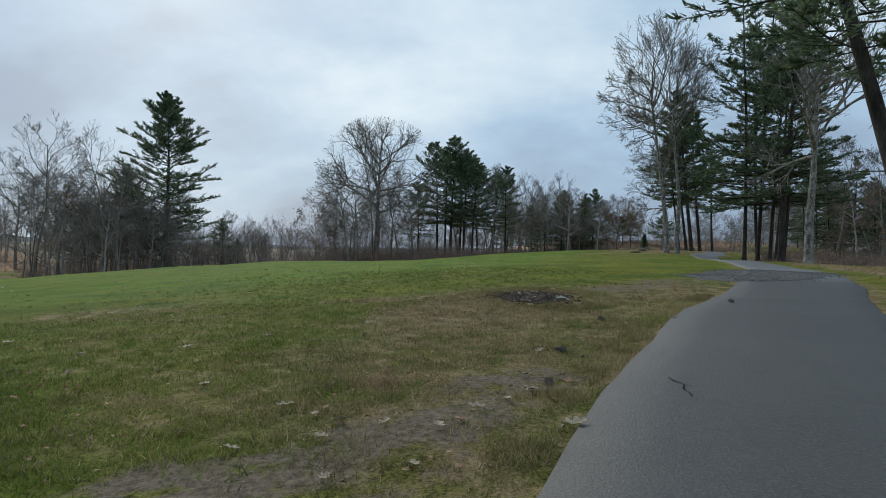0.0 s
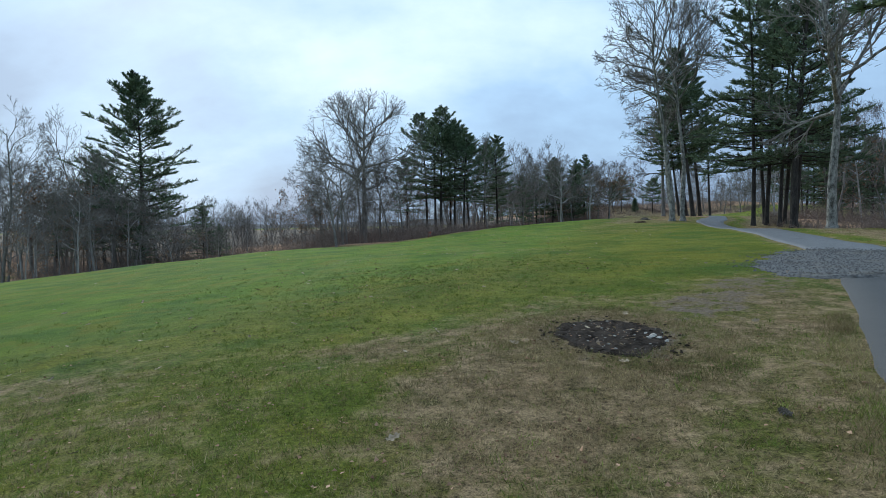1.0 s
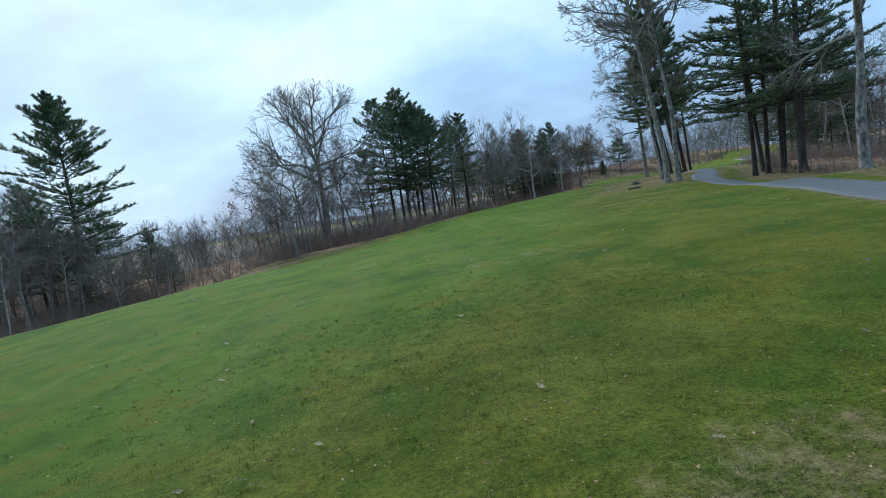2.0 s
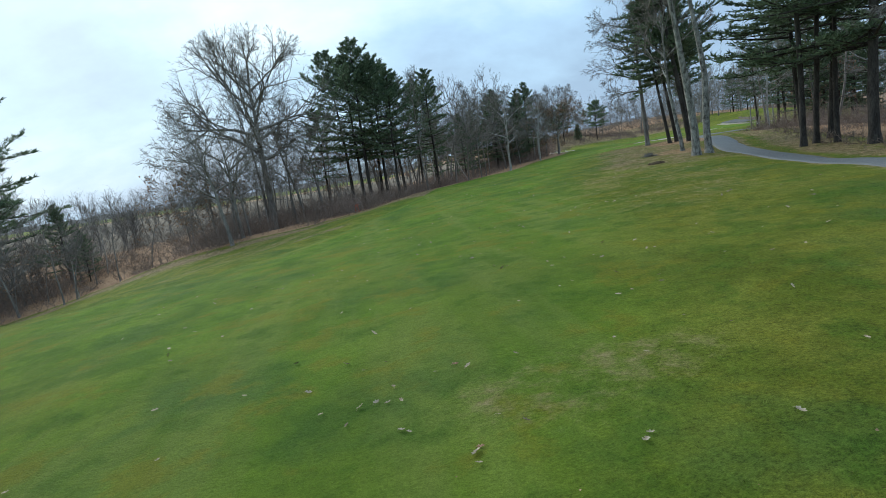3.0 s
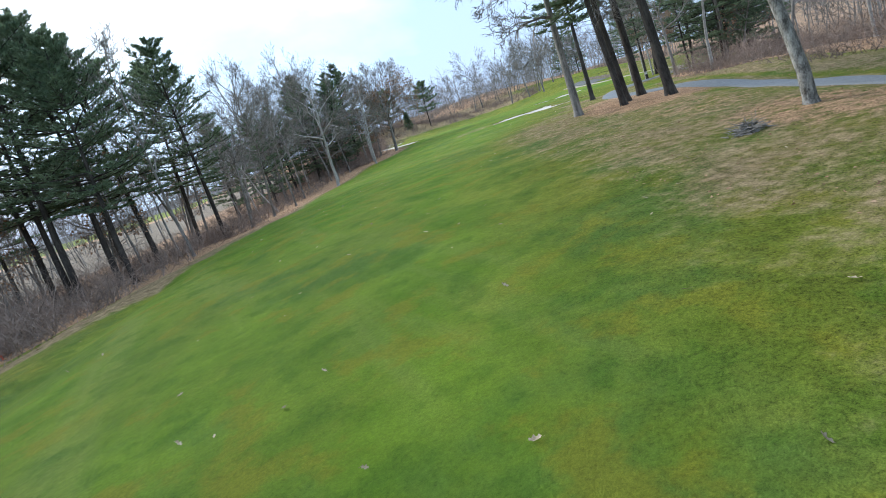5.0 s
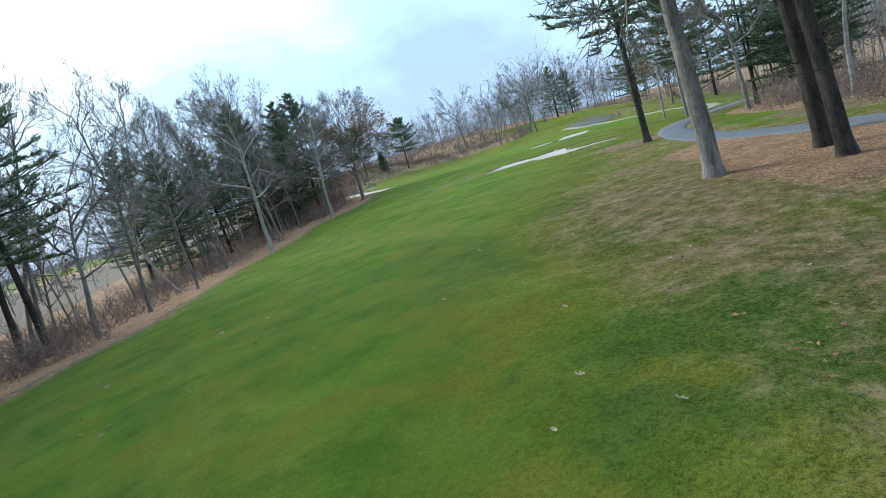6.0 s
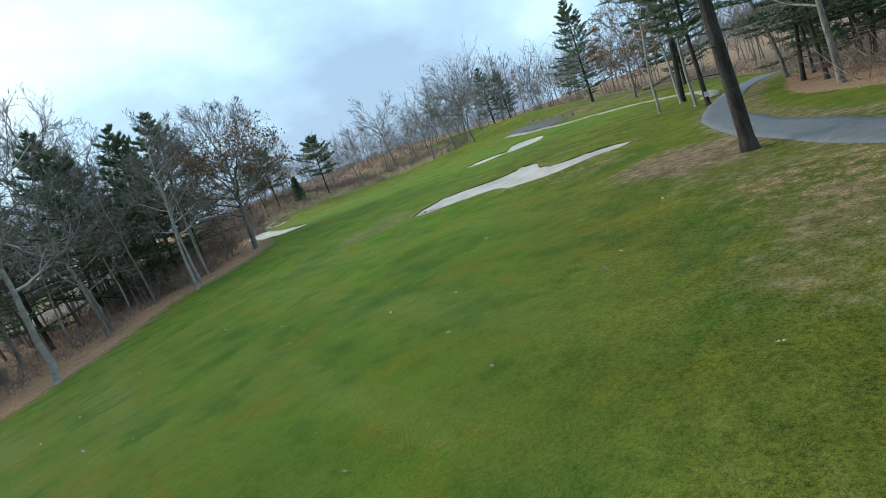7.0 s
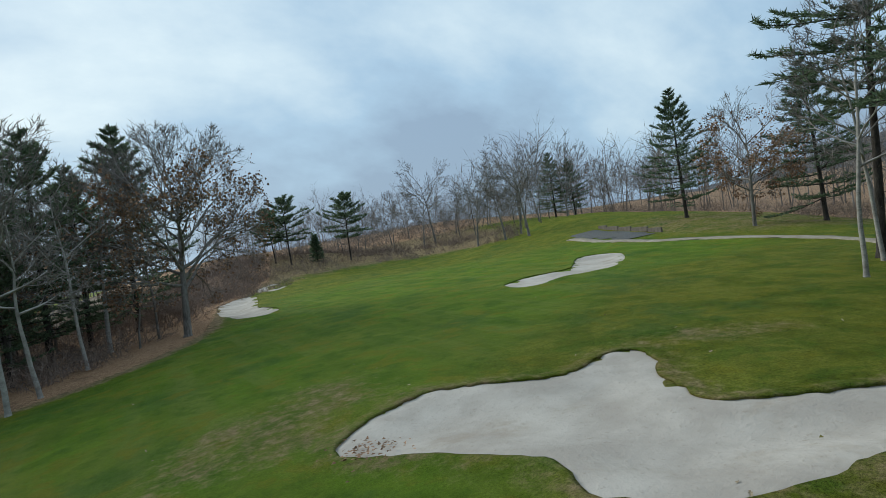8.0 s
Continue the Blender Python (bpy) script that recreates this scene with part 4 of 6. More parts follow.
stand(bare_tree(18, 13.5, 3.6, 0.34, 0.42, 9, (0.03, 0), BARK_BIRCH, label="slender pale-barked bare tree", rise=0.8), 34.8, 130.6, 0)
stand(bare_tree(19, 11.5, 4.2, 0.4, 0.22, 12, (0.0, 0), BARK_GREY, dead_leaves=4200, label="small reddish oak with withered leaves on the slope", leader=0.72, leaf_top=0.85), 84.2, 119.6, 0)
stand(bare_tree(20, 13.0, 4.4, 0.36, 0.34, 10, (0.06, 0.02), BARK_BIRCH, kids=(6, 5, 4, 3), label="bare pale-trunked tree with a broken limb by the fairway", rise=0.6, crook=0.09), 23.3, 107.2, 0)
stand(bare_tree(21, 9.0, 2.4, 0.22, 0.45, 7, (-0.45, 0.1), BARK_BIRCH, label="pale dead tree leaning out of the woods", rise=0.3), 16.4, 106.4, 0)
stand(bare_tree(22, 9.5, 2.6, 0.24, 0.4, 8, (-0.08, 0.0), BARK_BIRCH, label="thin pale tree standing in leaf litter", rise=0.6, crook=0.08), 32.4, 119.9, 0)

PINE_A = stand(pine_tree(36, 29.5, 8.0, 0.8, 0.16, whorls=20, per=6, sub=11, tuft=0.42, gap=0.14, label="broad white pine with tiers of boughs at the woods' edge", ragged=0.42, taper=1.5, low=0.7, sprays=7), -44, 89, 0)
PINE_B = stand(pine_tree(32, 19.5, 5.2, 0.46, 0.32, whorls=12, per=5, gap=0.17, label="tall white pine with a clear lower trunk", taper=1.3, ragged=0.35), 1.0, 86.5, 0)
PINE_C = stand(pine_tree(33, 26, 5.4, 0.36, 0.15, whorls=14, per=4, tuft=0.34, gap=0.16, low=0.85, label="dense dark pine beside the paved path", ragged=0.36, taper=1.0), 27.0, 51.0, 0)
PINE_D = stand(pine_tree(34, 19.5, 4.7, 0.48, 0.39, whorls=11, per=6, tuft=0.34, gap=0.08, label="tall pine with long bare trunk on the straw slope", ragged=0.4), 29.0, 66.4, 0, 1.0, (-3, -6))
stand(pine_tree(40, 25, 5.6, 0.58, 0.16, whorls=14, per=4, tuft=0.34, gap=0.18, low=0.85, label="stout dark pine standing in litter by the paved path", ragged=0.4, taper=1.0), 28.0, 47.1, 0)
PINE_E = stand(pine_tree(35, 14.5, 4.2, 0.42, 0.15, whorls=14, per=5, sub=8, sprays=5, gap=0.06, label="young white pine with layered boughs", taper=1.0, ragged=0.25, low=0.8), 90.4, 131.0, 0)
PINE_F = stand(pine_tree(38, 11, 3.3, 0.3, 0.36, whorls=9, per=5, sub=7, tuft=0.36, gap=0.05, label="scrubby pitch pine with a bare stem and a tufted top", taper=1.6, ragged=0.5), 67.6, 176.0, 0)
stand(pine_tree(39, 4.2, 1.0, 0.16, 0.03, whorls=14, per=6, sub=4, needles=6, tuft=0.3, gap=0.0, label="small dense dark cedar on the heath", taper=1.8, ragged=0.15, low=0.9, sprays=2, dead=3), 62.8, 178.0, 0)

PINES = [(PINE_A, (-53.5, 96, 100, 0.62), (-64, 100, 30, 0.42)),
         (PINE_B, (5.4, 91, 70, 0.88), (-1.2, 91.0, 140, 1.0), (0.2, 88.6, 250, 0.92), (3.0, 88.0, 30, 0.9), (10.2, 94.5, 210, 0.8), (4.2, 84, 300, 0.74), (8.4, 98, 20, 0.8), (-4.5, 97, 80, 0.72), (2.6, 97, 120, 0.95)),
         (PINE_C, (28.8, 52.1, 110, 1.0), (29.3, 51.0, 170, 0.94), (28.7, 48.0, 50, 0.9), (30.4, 55.0, 230, 0.92), (31.7, 54.2, 20, 0.98), (56.8, 89.2, 200, 0.6), (60.0, 91.6, 20, 0.66), (63.5, 88.0, 100, 0.7), (66, 93.5, 300, 0.56)),
         (PINE_D, (57.3, 95.5, 80, 0.6), (39.9, 84.45, 310, 0.8), (66.2, 102.6, 30, 0.9)),
         (PINE_E, (-36, 92, 120, 0.66), (-41, 84, 20, 0.5), (-32, 88, 200, 0.42), (88.6, 116.0, 90, 1.0), (26.3, 127.2, 10, 1.05), (31.7, 131, 150, 1.0), (36.6, 140.2, 200, 1.14), (14.5, 131, 40, 1.0), (18.0, 117, 77, 0.8), (22.5, 126, 33, 0.85), (29, 138, 99, 1.05), (33.5, 137, 140, 0.9), (30.4, 126.5, 60, 0.6), (59, 87, 30, 1.0), (72, 95, 60, 1.0), (62, 89, 20, 0.9), (70.5, 92.5, 250, 1.05), (76, 96, 310, 1.0), (106.5, 171, 0, 0.85), (109.5, 169, 50, 0.75)),
         (PINE_F, (58.6, 178.0, 60, 1.0), (57.0, 181.0, 200, 0.8))]
for first, *others in PINES:
    for x, y, turn, size in others:
        again(first, x, y, turn, size, (3.4 * math.sin(x * 7.1 + y), 3.4 * math.cos(x * 3.7 + 2 * y)))

for x, y, size, tilt in ((30.0, 70.2, 0.8, (-2, -7)), (28.6, 69.0, 0.72, (-4, -6)), (32.2, 71.4, 0.95, (-2, -5))):
    again(PINE_D, x, y, 0, size, tilt)


# ---- woods ----
WILD = [bare_tree(50 + k, h, s, g, f, 9, (0, 0), b, rise=u, label=l, dead_leaves=dl, kids=kd, leader=le) for k, (h, s, g, f, b, u, l, dl, kd, le) in enumerate((
    (17, 3.4, 0.30, 0.42, BARK_GREY, 0.95, "tall thin bare tree in the woods", 0, (5, 4, 3, 2), 0.86),
    (14, 2.8, 0.24, 0.38, BARK_GREY, 0.9, "slim bare tree among the brush", 0, (5, 4, 3, 2), 0.86),
    (12.5, 2.8, 0.24, 0.36, BARK_BIRCH, 0.75, "slender pale bare tree in the woods", 0, (5, 4, 3, 2), 0.84),
    (13, 4.8, 0.36, 0.26, BARK_GREY, 0.55, "spreading bare tree with a rounded crown", 0, (5, 4, 4, 3), 0.66),
    (10, 3.0, 0.20, 0.3, BARK_GREY, 0.6, "small woodland tree with a few brown leaves", 520, (5, 4, 3, 2), 0.8)))]
# the first five stand at fixed places in the wood
for tree, (x, y, a) in zip(WILD, ((-6.6, 84.0, 20), (-15.5, 81, 60), (31.6, 117.4, 0), (-66, 97, 30), (-18, 80, 80))):
    stand(tree, x, y, a, 1.9 if x < -60 else 1.0)
again(WILD[3], -80, 106, 200, 1.8)
again(WILD[0], -55.5, 95, 100, 1.45)
again(WILD[3], -50.5, 99, 310, 1.5)
again(WILD[3], -4.6, 86.0, 120, 1.15)


def scatter(rng, count, poly_edge, near, far):
    """Places behind an edge of woods, thinning with depth."""
    pts = np.array(spline(poly_edge, 1.0))
    out = []
    while len(out) < count:
        k = rng.randint(1, len(pts) - 1)
        t = pts[k + 1] - pts[k - 1]
        t = t / np.hypot(*t)
        d = near + (far - near) * rng.rand() ** 1.3
        out.append((pts[k][0] - t[1] * d, pts[k][1] + t[0] * d))
    return out


def plant_woods():
    rng = np.random.RandomState(77)
    for x, y in scatter(rng, 112, WOODS_EDGE[2:15], 0.8, 20) + scatter(rng, 84, WOODS_EDGE[14:24], 7.0, 28):
        if (-6 < x < 12 and y < 100 and rng.rand() < 0.6) or (-30 < x <= -6 and rng.rand() < 0.35):
            continue
        again(WILD[4 if -26 < x < -12 and rng.rand() < 0.5 else rng.randint(5)], x, y, rng.rand() * 360, (0.75 + 0.45 * rng.rand()) * (1.35 if x < -54 else 0.66 if -40 < x < -14 else 0.95), (rng.normal(0, 2.5), rng.normal(0, 2.5)))
    # woods to the right of the path
    n = 0
    while n < 66:
        x, y = 26 + 74 * rng.rand(), 8 + 88 * rng.rand()
        if path_side(np.array([x]), np.array([y]))[0] > (9 if y < 74 else np.interp(x, [40, 52], [7.5, 3.5])):
            again(WILD[rng.randint(5)], x, y, rng.rand() * 360, 0.8 + 0.5 * rng.rand(), (rng.normal(0, 2), rng.normal(0, 2)))
            n += 1
    # trees on the far slope: a few broad ones before a thinner row
    for x, y, k, s in ((86, 181, 3, 1.15), (82, 178, 3, 0.85), (79, 184, 1, 0.8), (84.5, 157.1, 3, 0.95), (81.5, 160, 3, 0.85), (85.8, 153.2, 3, 1.05), (88.5, 158.5, 3, 0.95), (106.7, 168, 3, 1.0), (100, 168, 3, 0.8), (112, 170, 4, 1.2), (118, 178, 0, 0.9), (70, 186, 3, 0.6), (74, 189, 3, 0.6), (116, 182, 3, 0.9), (110, 186, 3, 0.9), (128, 184, 3, 0.9), (134, 172, 3, 0.9), (104, 190, 3, 0.8), (96, 190, 3, 0.7), (116, 166, 3, 0.8), (122, 160, 3, 0.8), (126, 172, 3, 0.8), (131, 160, 0, 0.8), (60, 100.5, 2, 0.9), (58.9, 97.2, 2, 0.95), (65.0, 102.0, 2, 1.0), (68, 96, 0, 0.9)):
        again(WILD[k], x, y, 47.0 * x, s * (1.12 if k == 3 else 1.0))
    for x, y in ((64, 200), (68, 206), (74, 200), (79, 198), (84, 196), (90, 200), (60, 194), (106, 192)):
        again(WILD[3], x, y, 61.0 * y, 0.6 + 0.2 * rng.rand())


plant_woods()
# bare trees in front of the young pines
for x, y, k, size in ((19.0, 116.3, 0, 0.82), (21.0, 122, 0, 0.9), (20.2, 111, 1, 0.9), (26.2, 121, 0, 0.85), (27.9, 124.9, 2, 0.62), (25.9, 116.3, 3, 0.85), (29.4, 122.6, 1, 0.8), (17.4, 101.5, 1, 0.85), (14.6, 97.0, 0, 0.75), (36.4, 128.6, 4, 0.7), (33.9, 125.0, 2, 0.9), (37.6, 131.5, 1, 0.8), (12.3, 93.6, 3, 0.85)):
    again(WILD[k], x, y, 83.0 * x, size, (2 * math.sin(x * 3), 3 * math.cos(x * 5)))


def far_woods():
    """A belt of leafless woods round the place, one tangle."""
    rng = np.random.RandomState(5)
    lines, rad = [], []
    pts = []
    for a in np.linspace(-85, 105, 180):
        for ring in range(5):
            d = (85, 125, 150, 180, 220)[ring] + 25 * rng.rand()
            th = radians(a + rng.normal(0, 0.4))
            x, y = 15 + math.sin(th) * d, 45 + math.cos(th) * d
            if (a < 50 and ring == 0 and a > -58) or (-8 < a < 50 and ring < 2) or (2 < a < 42 and ring < 4):
                continue
            pts.append((x, y))
    for a in np.linspace(30, 74, 60):
        d, th = 142 + 34 * rng.rand(), radians(a + rng.normal(0, 0.5))
        pts.append((15 + math.sin(th) * d, 45 + math.cos(th) * d))
    for a in np.linspace(-4, 46, 120):
        d, th = 222 + 70 * rng.rand(), radians(a + rng.normal(0, 0.6))
        pts.append((15 + math.sin(th) * d, 45 + math.cos(th) * d))
    pts += [q for q in scatter(rng, 120, WOODS_EDGE[1:13], 16, 55) if depth_in(np.array([q[0]]), np.array([q[1]]), WOODS)[0] > 9 and not -34 < q[0] < 4]
    p = np.array(pts)
    n = len(p)
    base = np.column_stack([p, land(p[:, 0], p[:, 1]) - 0.3])
    far = np.hypot(p[:, 0], p[:, 1])
    h = 9 + 8 * rng.rand(n) ** 1.4 + np.where(p[:, 0] < -10, 2, 0) + np.where(p[:, 0] > 80, 1.5, 0)
    # the wood stands lower in the dip to the west
    dip = np.degrees(np.arctan2(p[:, 0], p[:, 1]))
    h = np.where((dip > -26) & (dip < -13), np.minimum(h, far * (0.05 + 0.02 * rng.rand(n))), h)
    t = grow(rng, base, np.tile([0, 0, 1.0], (n, 1)) + rng.normal(0, 0.06, (n, 3)), h * 0.64, 3, 0.07, 0.1)
    pieces = [tubes(t, 0.10 + 0.05 * rng.rand(n), np.full(n, 0.05), 4)]
    q, d, k, of = along(rng, t, 9, 0.28, 1.0)
    ln = h[of] * 0.33 * (0.75 + 0.5 * rng.rand(len(of))) * (1.1 - 0.25 * k)
    l1 = grow(rng, q, sideways(rng, d, 66 - 40 * k + rng.normal(0, 10, len(of))), ln, 2, 0.2, 0.2)
    pieces.append(tubes(l1, np.full(len(of), 0.05), np.full(len(of), 0.025), 3))
    q2, d2, _, of2 = along(rng, l1, 5, 0.15, 1.0)
    l2 = grow(rng, q2, sideways(rng, d2, 40 + rng.normal(0, 10, len(of2))), ln[of2] * 0.55, 1, 0.2, 0.1)
    q3, d3, _, of3 = along(rng, l2, 2, 0.1, 1.0)
    l3 = grow(rng, q3, sideways(rng, d3, 40 + rng.normal(0, 10, len(of3))), ln[of2][of3] * 0.35, 1, 0.2, 0.1)
    v, f = joined(pieces)
    for line, wide in ((l2, 0.045), (l3, 0.032)):
        flat = unit(np.cross(line[:, 1] - line[:, 0], rng.normal(0, 1, (len(line), 3)))) * wide
        twig = np.stack([line[:, 0] - flat, line[:, 0] + flat, line[:, 1]], 1).reshape(-1, 3)
        f = f + (np.arange(len(twig)).reshape(-1, 3) + len(v)).tolist()
        v = np.concatenate([v, twig])
    tagged(mesh_object("far_woods", v, f, TWIG), "belt of leafless grey-brown woods in the distance", "woods", kind="stuff")


far_woods()


def brush(name, seed, places, height, stems, mat, label):
    """Undergrowth: thin stems that fork, many to a clump, all in one tangle."""
    rng = np.random.RandomState(seed)
    c = np.repeat(np.array(places), stems, 0)
    n = len(c)
    xy = c + rng.normal(0, 0.6, (n, 2))
    h = height * (0.4 + 0.8 * rng.rand(n))
    base = np.column_stack([xy, ground_z(xy[:, 0], xy[:, 1]) - 0.05])
    way = np.column_stack([rng.normal(0, 0.6, (n, 2)), np.ones(n)])
    l1 = grow(rng, base, way, h, 2, 0.34, -0.08)
    pieces = [tubes(l1, np.full(n, 0.016), np.full(n, 0.006), 3)]
    q, d, k, of = along(rng, l1, 8, 0.2, 1.0)
    l2 = grow(rng, q, sideways(rng, d, 55 + rng.normal(0, 14, len(of))), h[of] * 0.4, 1, 0.1, 0.0)
    v, f = joined(pieces)
    flat = unit(np.cross(l2[:, 1] - l2[:, 0], rng.normal(0, 1, (len(l2), 3)))) * 0.012
    twig = np.stack([l2[:, 0] - flat, l2[:, 0] + flat, l2[:, 1]], 1).reshape(-1, 3)
    f = f + (np.arange(len(twig)).reshape(-1, 3) + len(v)).tolist()
    v = np.concatenate([v, twig])
    tagged(mesh_object(name, v, f, mat), label, "undergrowth", kind="stuff")


def build_brush():
    rng = np.random.RandomState(9)
    thin = lambda places, share: [q for q in places if not -32 < q[0] < 6 or rng.rand() < share]
    brush("woodland_undergrowth", 1, thin(scatter(rng, 430, WOODS_EDGE[1:15], 1.2, 22), 1.0) + scatter(rng, 260, WOODS_EDGE[14:25], 6.0, 28), 1.9, 7, BRUSH, "thick red-brown leafless undergrowth along the woods")
    brush("edge_saplings", 13, scatter(rng, 620, WOODS_EDGE[3:15], 4.0, 34), 2.6, 6, BRUSH, "low brown saplings under the trees at the woods' edge")
    brush("wood_edge_brush", 14, scatter(rng, 320, WOODS_EDGE[11:23], 3.0, 14), 1.6, 7, BRUSH, "low brown brush among the trees beside the fairway")
    brush("young_thicket", 4, thin(scatter(rng, 420, WOODS_EDGE[1:14], 12.0, 55), 0.9), 4.0, 6, TWIG, "tangle of thin grey saplings behind the woods' edge")
    brush("bunker_side_thicket", 6, scatter(rng, 460, WOODS_EDGE[22:27], 1.5, 16), 3.4, 8, BRUSH, "brown thicket behind the far sand bunkers")
    far_side = []
    while len(far_side) < 260:
        x, y = 30 + 70 * rng.rand(), 5 + 90 * rng.rand()
        if path_side(np.array([x]), np.array([y]))[0] > 14:
            far_side.append((x, y))
    brush("sapling_thicket", 5, far_side, 5.5, 6, TWIG, "grey saplings in the woods beyond the path")
    hedge = []
    while len(hedge) < 330:
        x, y = 20 + 70 * rng.rand(), 12 + 82 * rng.rand()
        s = path_side(np.array([x]), np.array([y]))[0]
        if (6.5 < s < 15) if y < 40 or y > 80 else (5.0 < s < 7.0):
            hedge.append((x, y))
    deep = []
    while len(deep) < 230:
        x, y = 40 + 48 * rng.rand(), 62 + 38 * rng.rand()
        if np.interp(x, [40, 52], [7.0, 3.0]) < path_side(np.array([x]), np.array([y]))[0] < 22:
            deep.append((x, y))
    ridge = []
    while len(ridge) < 170:
        y = 92 + 72 * rng.rand()
        ridge.append((float(np.interp(y, CREST_Y, CREST_X)) + 3.5 + 9 * rng.rand(), y))
    brush("ridge_brush", 8, ridge, 2.4, 7, BRUSH, "dull brown brush behind the crest of the slope")
    brush("woodside_brush", 7, deep, 2.2, 8, BRUSH, "dense brown brush under the pines beyond the path")
    brush("path_side_brush", 2, hedge, 0.75, 12, BRUSH, "low reddish brush beyond the paved path")
    heath = []
    while len(heath) < 900:
        x, y = 44 + 66 * rng.rand(), 150 + 100 * rng.rand() ** 1.5
        if inside(np.array([x]), np.array([y]), HEATH)[0]:
            heath.append((x, y))
    for line, wide in (([(50, 172), (54, 174.8), (60.3, 176.5), (66.9, 179.7), (74, 180), (82, 176), (88, 171.5), (93, 166.5)], 1.0), ([(54, 182), (62, 184), (70, 187), (80, 185)], 1.2)):
        row = np.array(spline(line, 0.3))
        heath += (row[rng.randint(0, len(row), 110)] + rng.normal(0, wide, (110, 2))).tolist()
    brush("heath_scrub", 3, heath, 1.25, 9, BRUSH, "brown scrub on the far rough ground")
    back = []
    while len(back) < 250:
        x, y = 66 + 74 * rng.rand(), 176 + 40 * rng.rand()
        if y > np.interp(x, [66, 90, 105, 140], [192, 192, 180, 178]):
            back.append((x, y))
    brush("slope_thicket", 12, back, 6.0, 7, TWIG, "grey leafless thicket behind the trees on the slope")


build_brush()


def far_hills():
    """Low wooded hills on the skyline."""
    rng = np.random.RandomState(8)
    a = np.radians(np.linspace(-100, 120, 160))
    rows = []
    for d, z in ((640, -0.9), (820, 0.6), (1000, 1.0), (1300, 0.9)):
        top = 9 + 4 * np.sin(a * 2.3 + 0.6) + 3 * np.sin(a * 7.1) + 46 * np.exp(-((np.degrees(a) - 68) / 10) ** 2)
        rows.append(np.column_stack([np.sin(a) * d, np.cos(a) * d, np.maximum(top, 6) * z - 3 + (rng.rand(len(a)) * 5 if z else 0)]))
    v = np.concatenate(rows)
    i = np.arange(len(v)).reshape(4, len(a))
    f = np.stack([i[:-1, :-1], i[:-1, 1:], i[1:, 1:], i[1:, :-1]], -1).reshape(-1, 4)
    tagged(mesh_object("backdrop_hills", v, f, HILL, smooth=True), "low hazy wooded hills on the skyline", "hills", kind="structure")


far_hills()


# a pine that leans over the start of the path
stand(pine_tree(41, 17, 3.4, 0.46, 0.34, (-0.24, 0.03), whorls=11, per=5, sub=10, tuft=0.24, gap=0.1, label="dark pine leaning over the paved path", ragged=0.4, sprays=5), 11.9, 14.0, 0)


# ---- small things on the ground ----
def lobed_leaf(rng, length):
    """An oak leaf: lobed outline, cupped and curled."""
    n = 26
    a = np.linspace(0, 2 * np.pi, n, endpoint=False)
    lobes = 0.72 + 0.34 * np.cos(a * 7 + 0.3) * (0.6 + 0.4 * np.abs(np.sin(a)))
    x, y = np.cos(a) * 0.5 * length * (0.82 + 0.18 * lobes), np.sin(a) * 0.33 * length * lobes
    curl = 0.12 + 0.25 * rng.rand()
    z = 0.012 + curl * (2.2 * y * y + 0.9 * x * x) / length * 1.6 + rng.normal(0, 0.002, n)
    verts = np.column_stack([x, y, z])
    verts = np.vstack([[0, 0, 0.008], verts, [[0.5 * length, 0, 0.012], [0.72 * length, 0.01, 0.004], [0.5 * length, 0.008, 0.01]]])
    faces = [(0, 1 + k, 1 + (k + 1) % n) for k in range(n)] + [(n + 1, n + 2, n + 3)]
    return verts, faces


def build_near_leaves():
    rng = np.random.RandomState(21)
    kinds = []
    for k in range(5):
        v, f = lobed_leaf(rng, 0.10)
        me = bpy.data.meshes.new("leaf_blade")
        me.from_pydata(v.tolist(), [], f)
        me.materials.append(PALE_LEAF if k else BROWN_LEAF)
        kinds.append(me)
    spots = ((-0.3, 3.1), (0.0, 3.0), (0.12, 3.1), (0.42, 3.5), (0.7, 3.5), (0.72, 3.0), (-0.72, 3.3), (-1.02, 2.8), (-0.48, 2.4), (-1.7, 4.1), (-3.0, 4.0), (0.9, 4.0), (0.62, 4.2), (-0.95, 3.5), (0.22, 3.35), (-0.6, 2.9), (-0.55, 3.15), (-2.5, 5.6), (-1.9, 6.2), (0.6, 3.75), (2.9, 7.1), (3.0, 7.6), (0.9, 5.2), (-0.1, 2.5),
             (0.4, 25.3), (0.32, 25.38), (0.9, 26.8), (1.2, 26.9), (0.2, 26.2), (0.05, 26.3), (1.0, 24.5), (1.08, 24.6), (2.5, 23.9), (2.6, 24.0), (3.9, 23.7), (3.4, 26.5), (-2.6, 26.1), (-0.9, 27.2))
    for x, y in spots:
        me = kinds[rng.randint(5)]
        ob = new("fallen_leaf", me)
        s = (0.75 + 0.6 * rng.rand()) * (0.85 if y > 20 else 1.0)
        ob.matrix_world = pose(x, y, gz(x, y) + 0.012, rng.normal(0, 9), rng.normal(0, 9), rng.rand() * 360) @ Matrix.Scale(s, 4)
        tagged(ob, "curled brown oak leaf lying on trodden soil" if me is kinds[0] else "pale dry oak leaf lying on the grass", "leaf", "fallen leaves")


build_near_leaves()


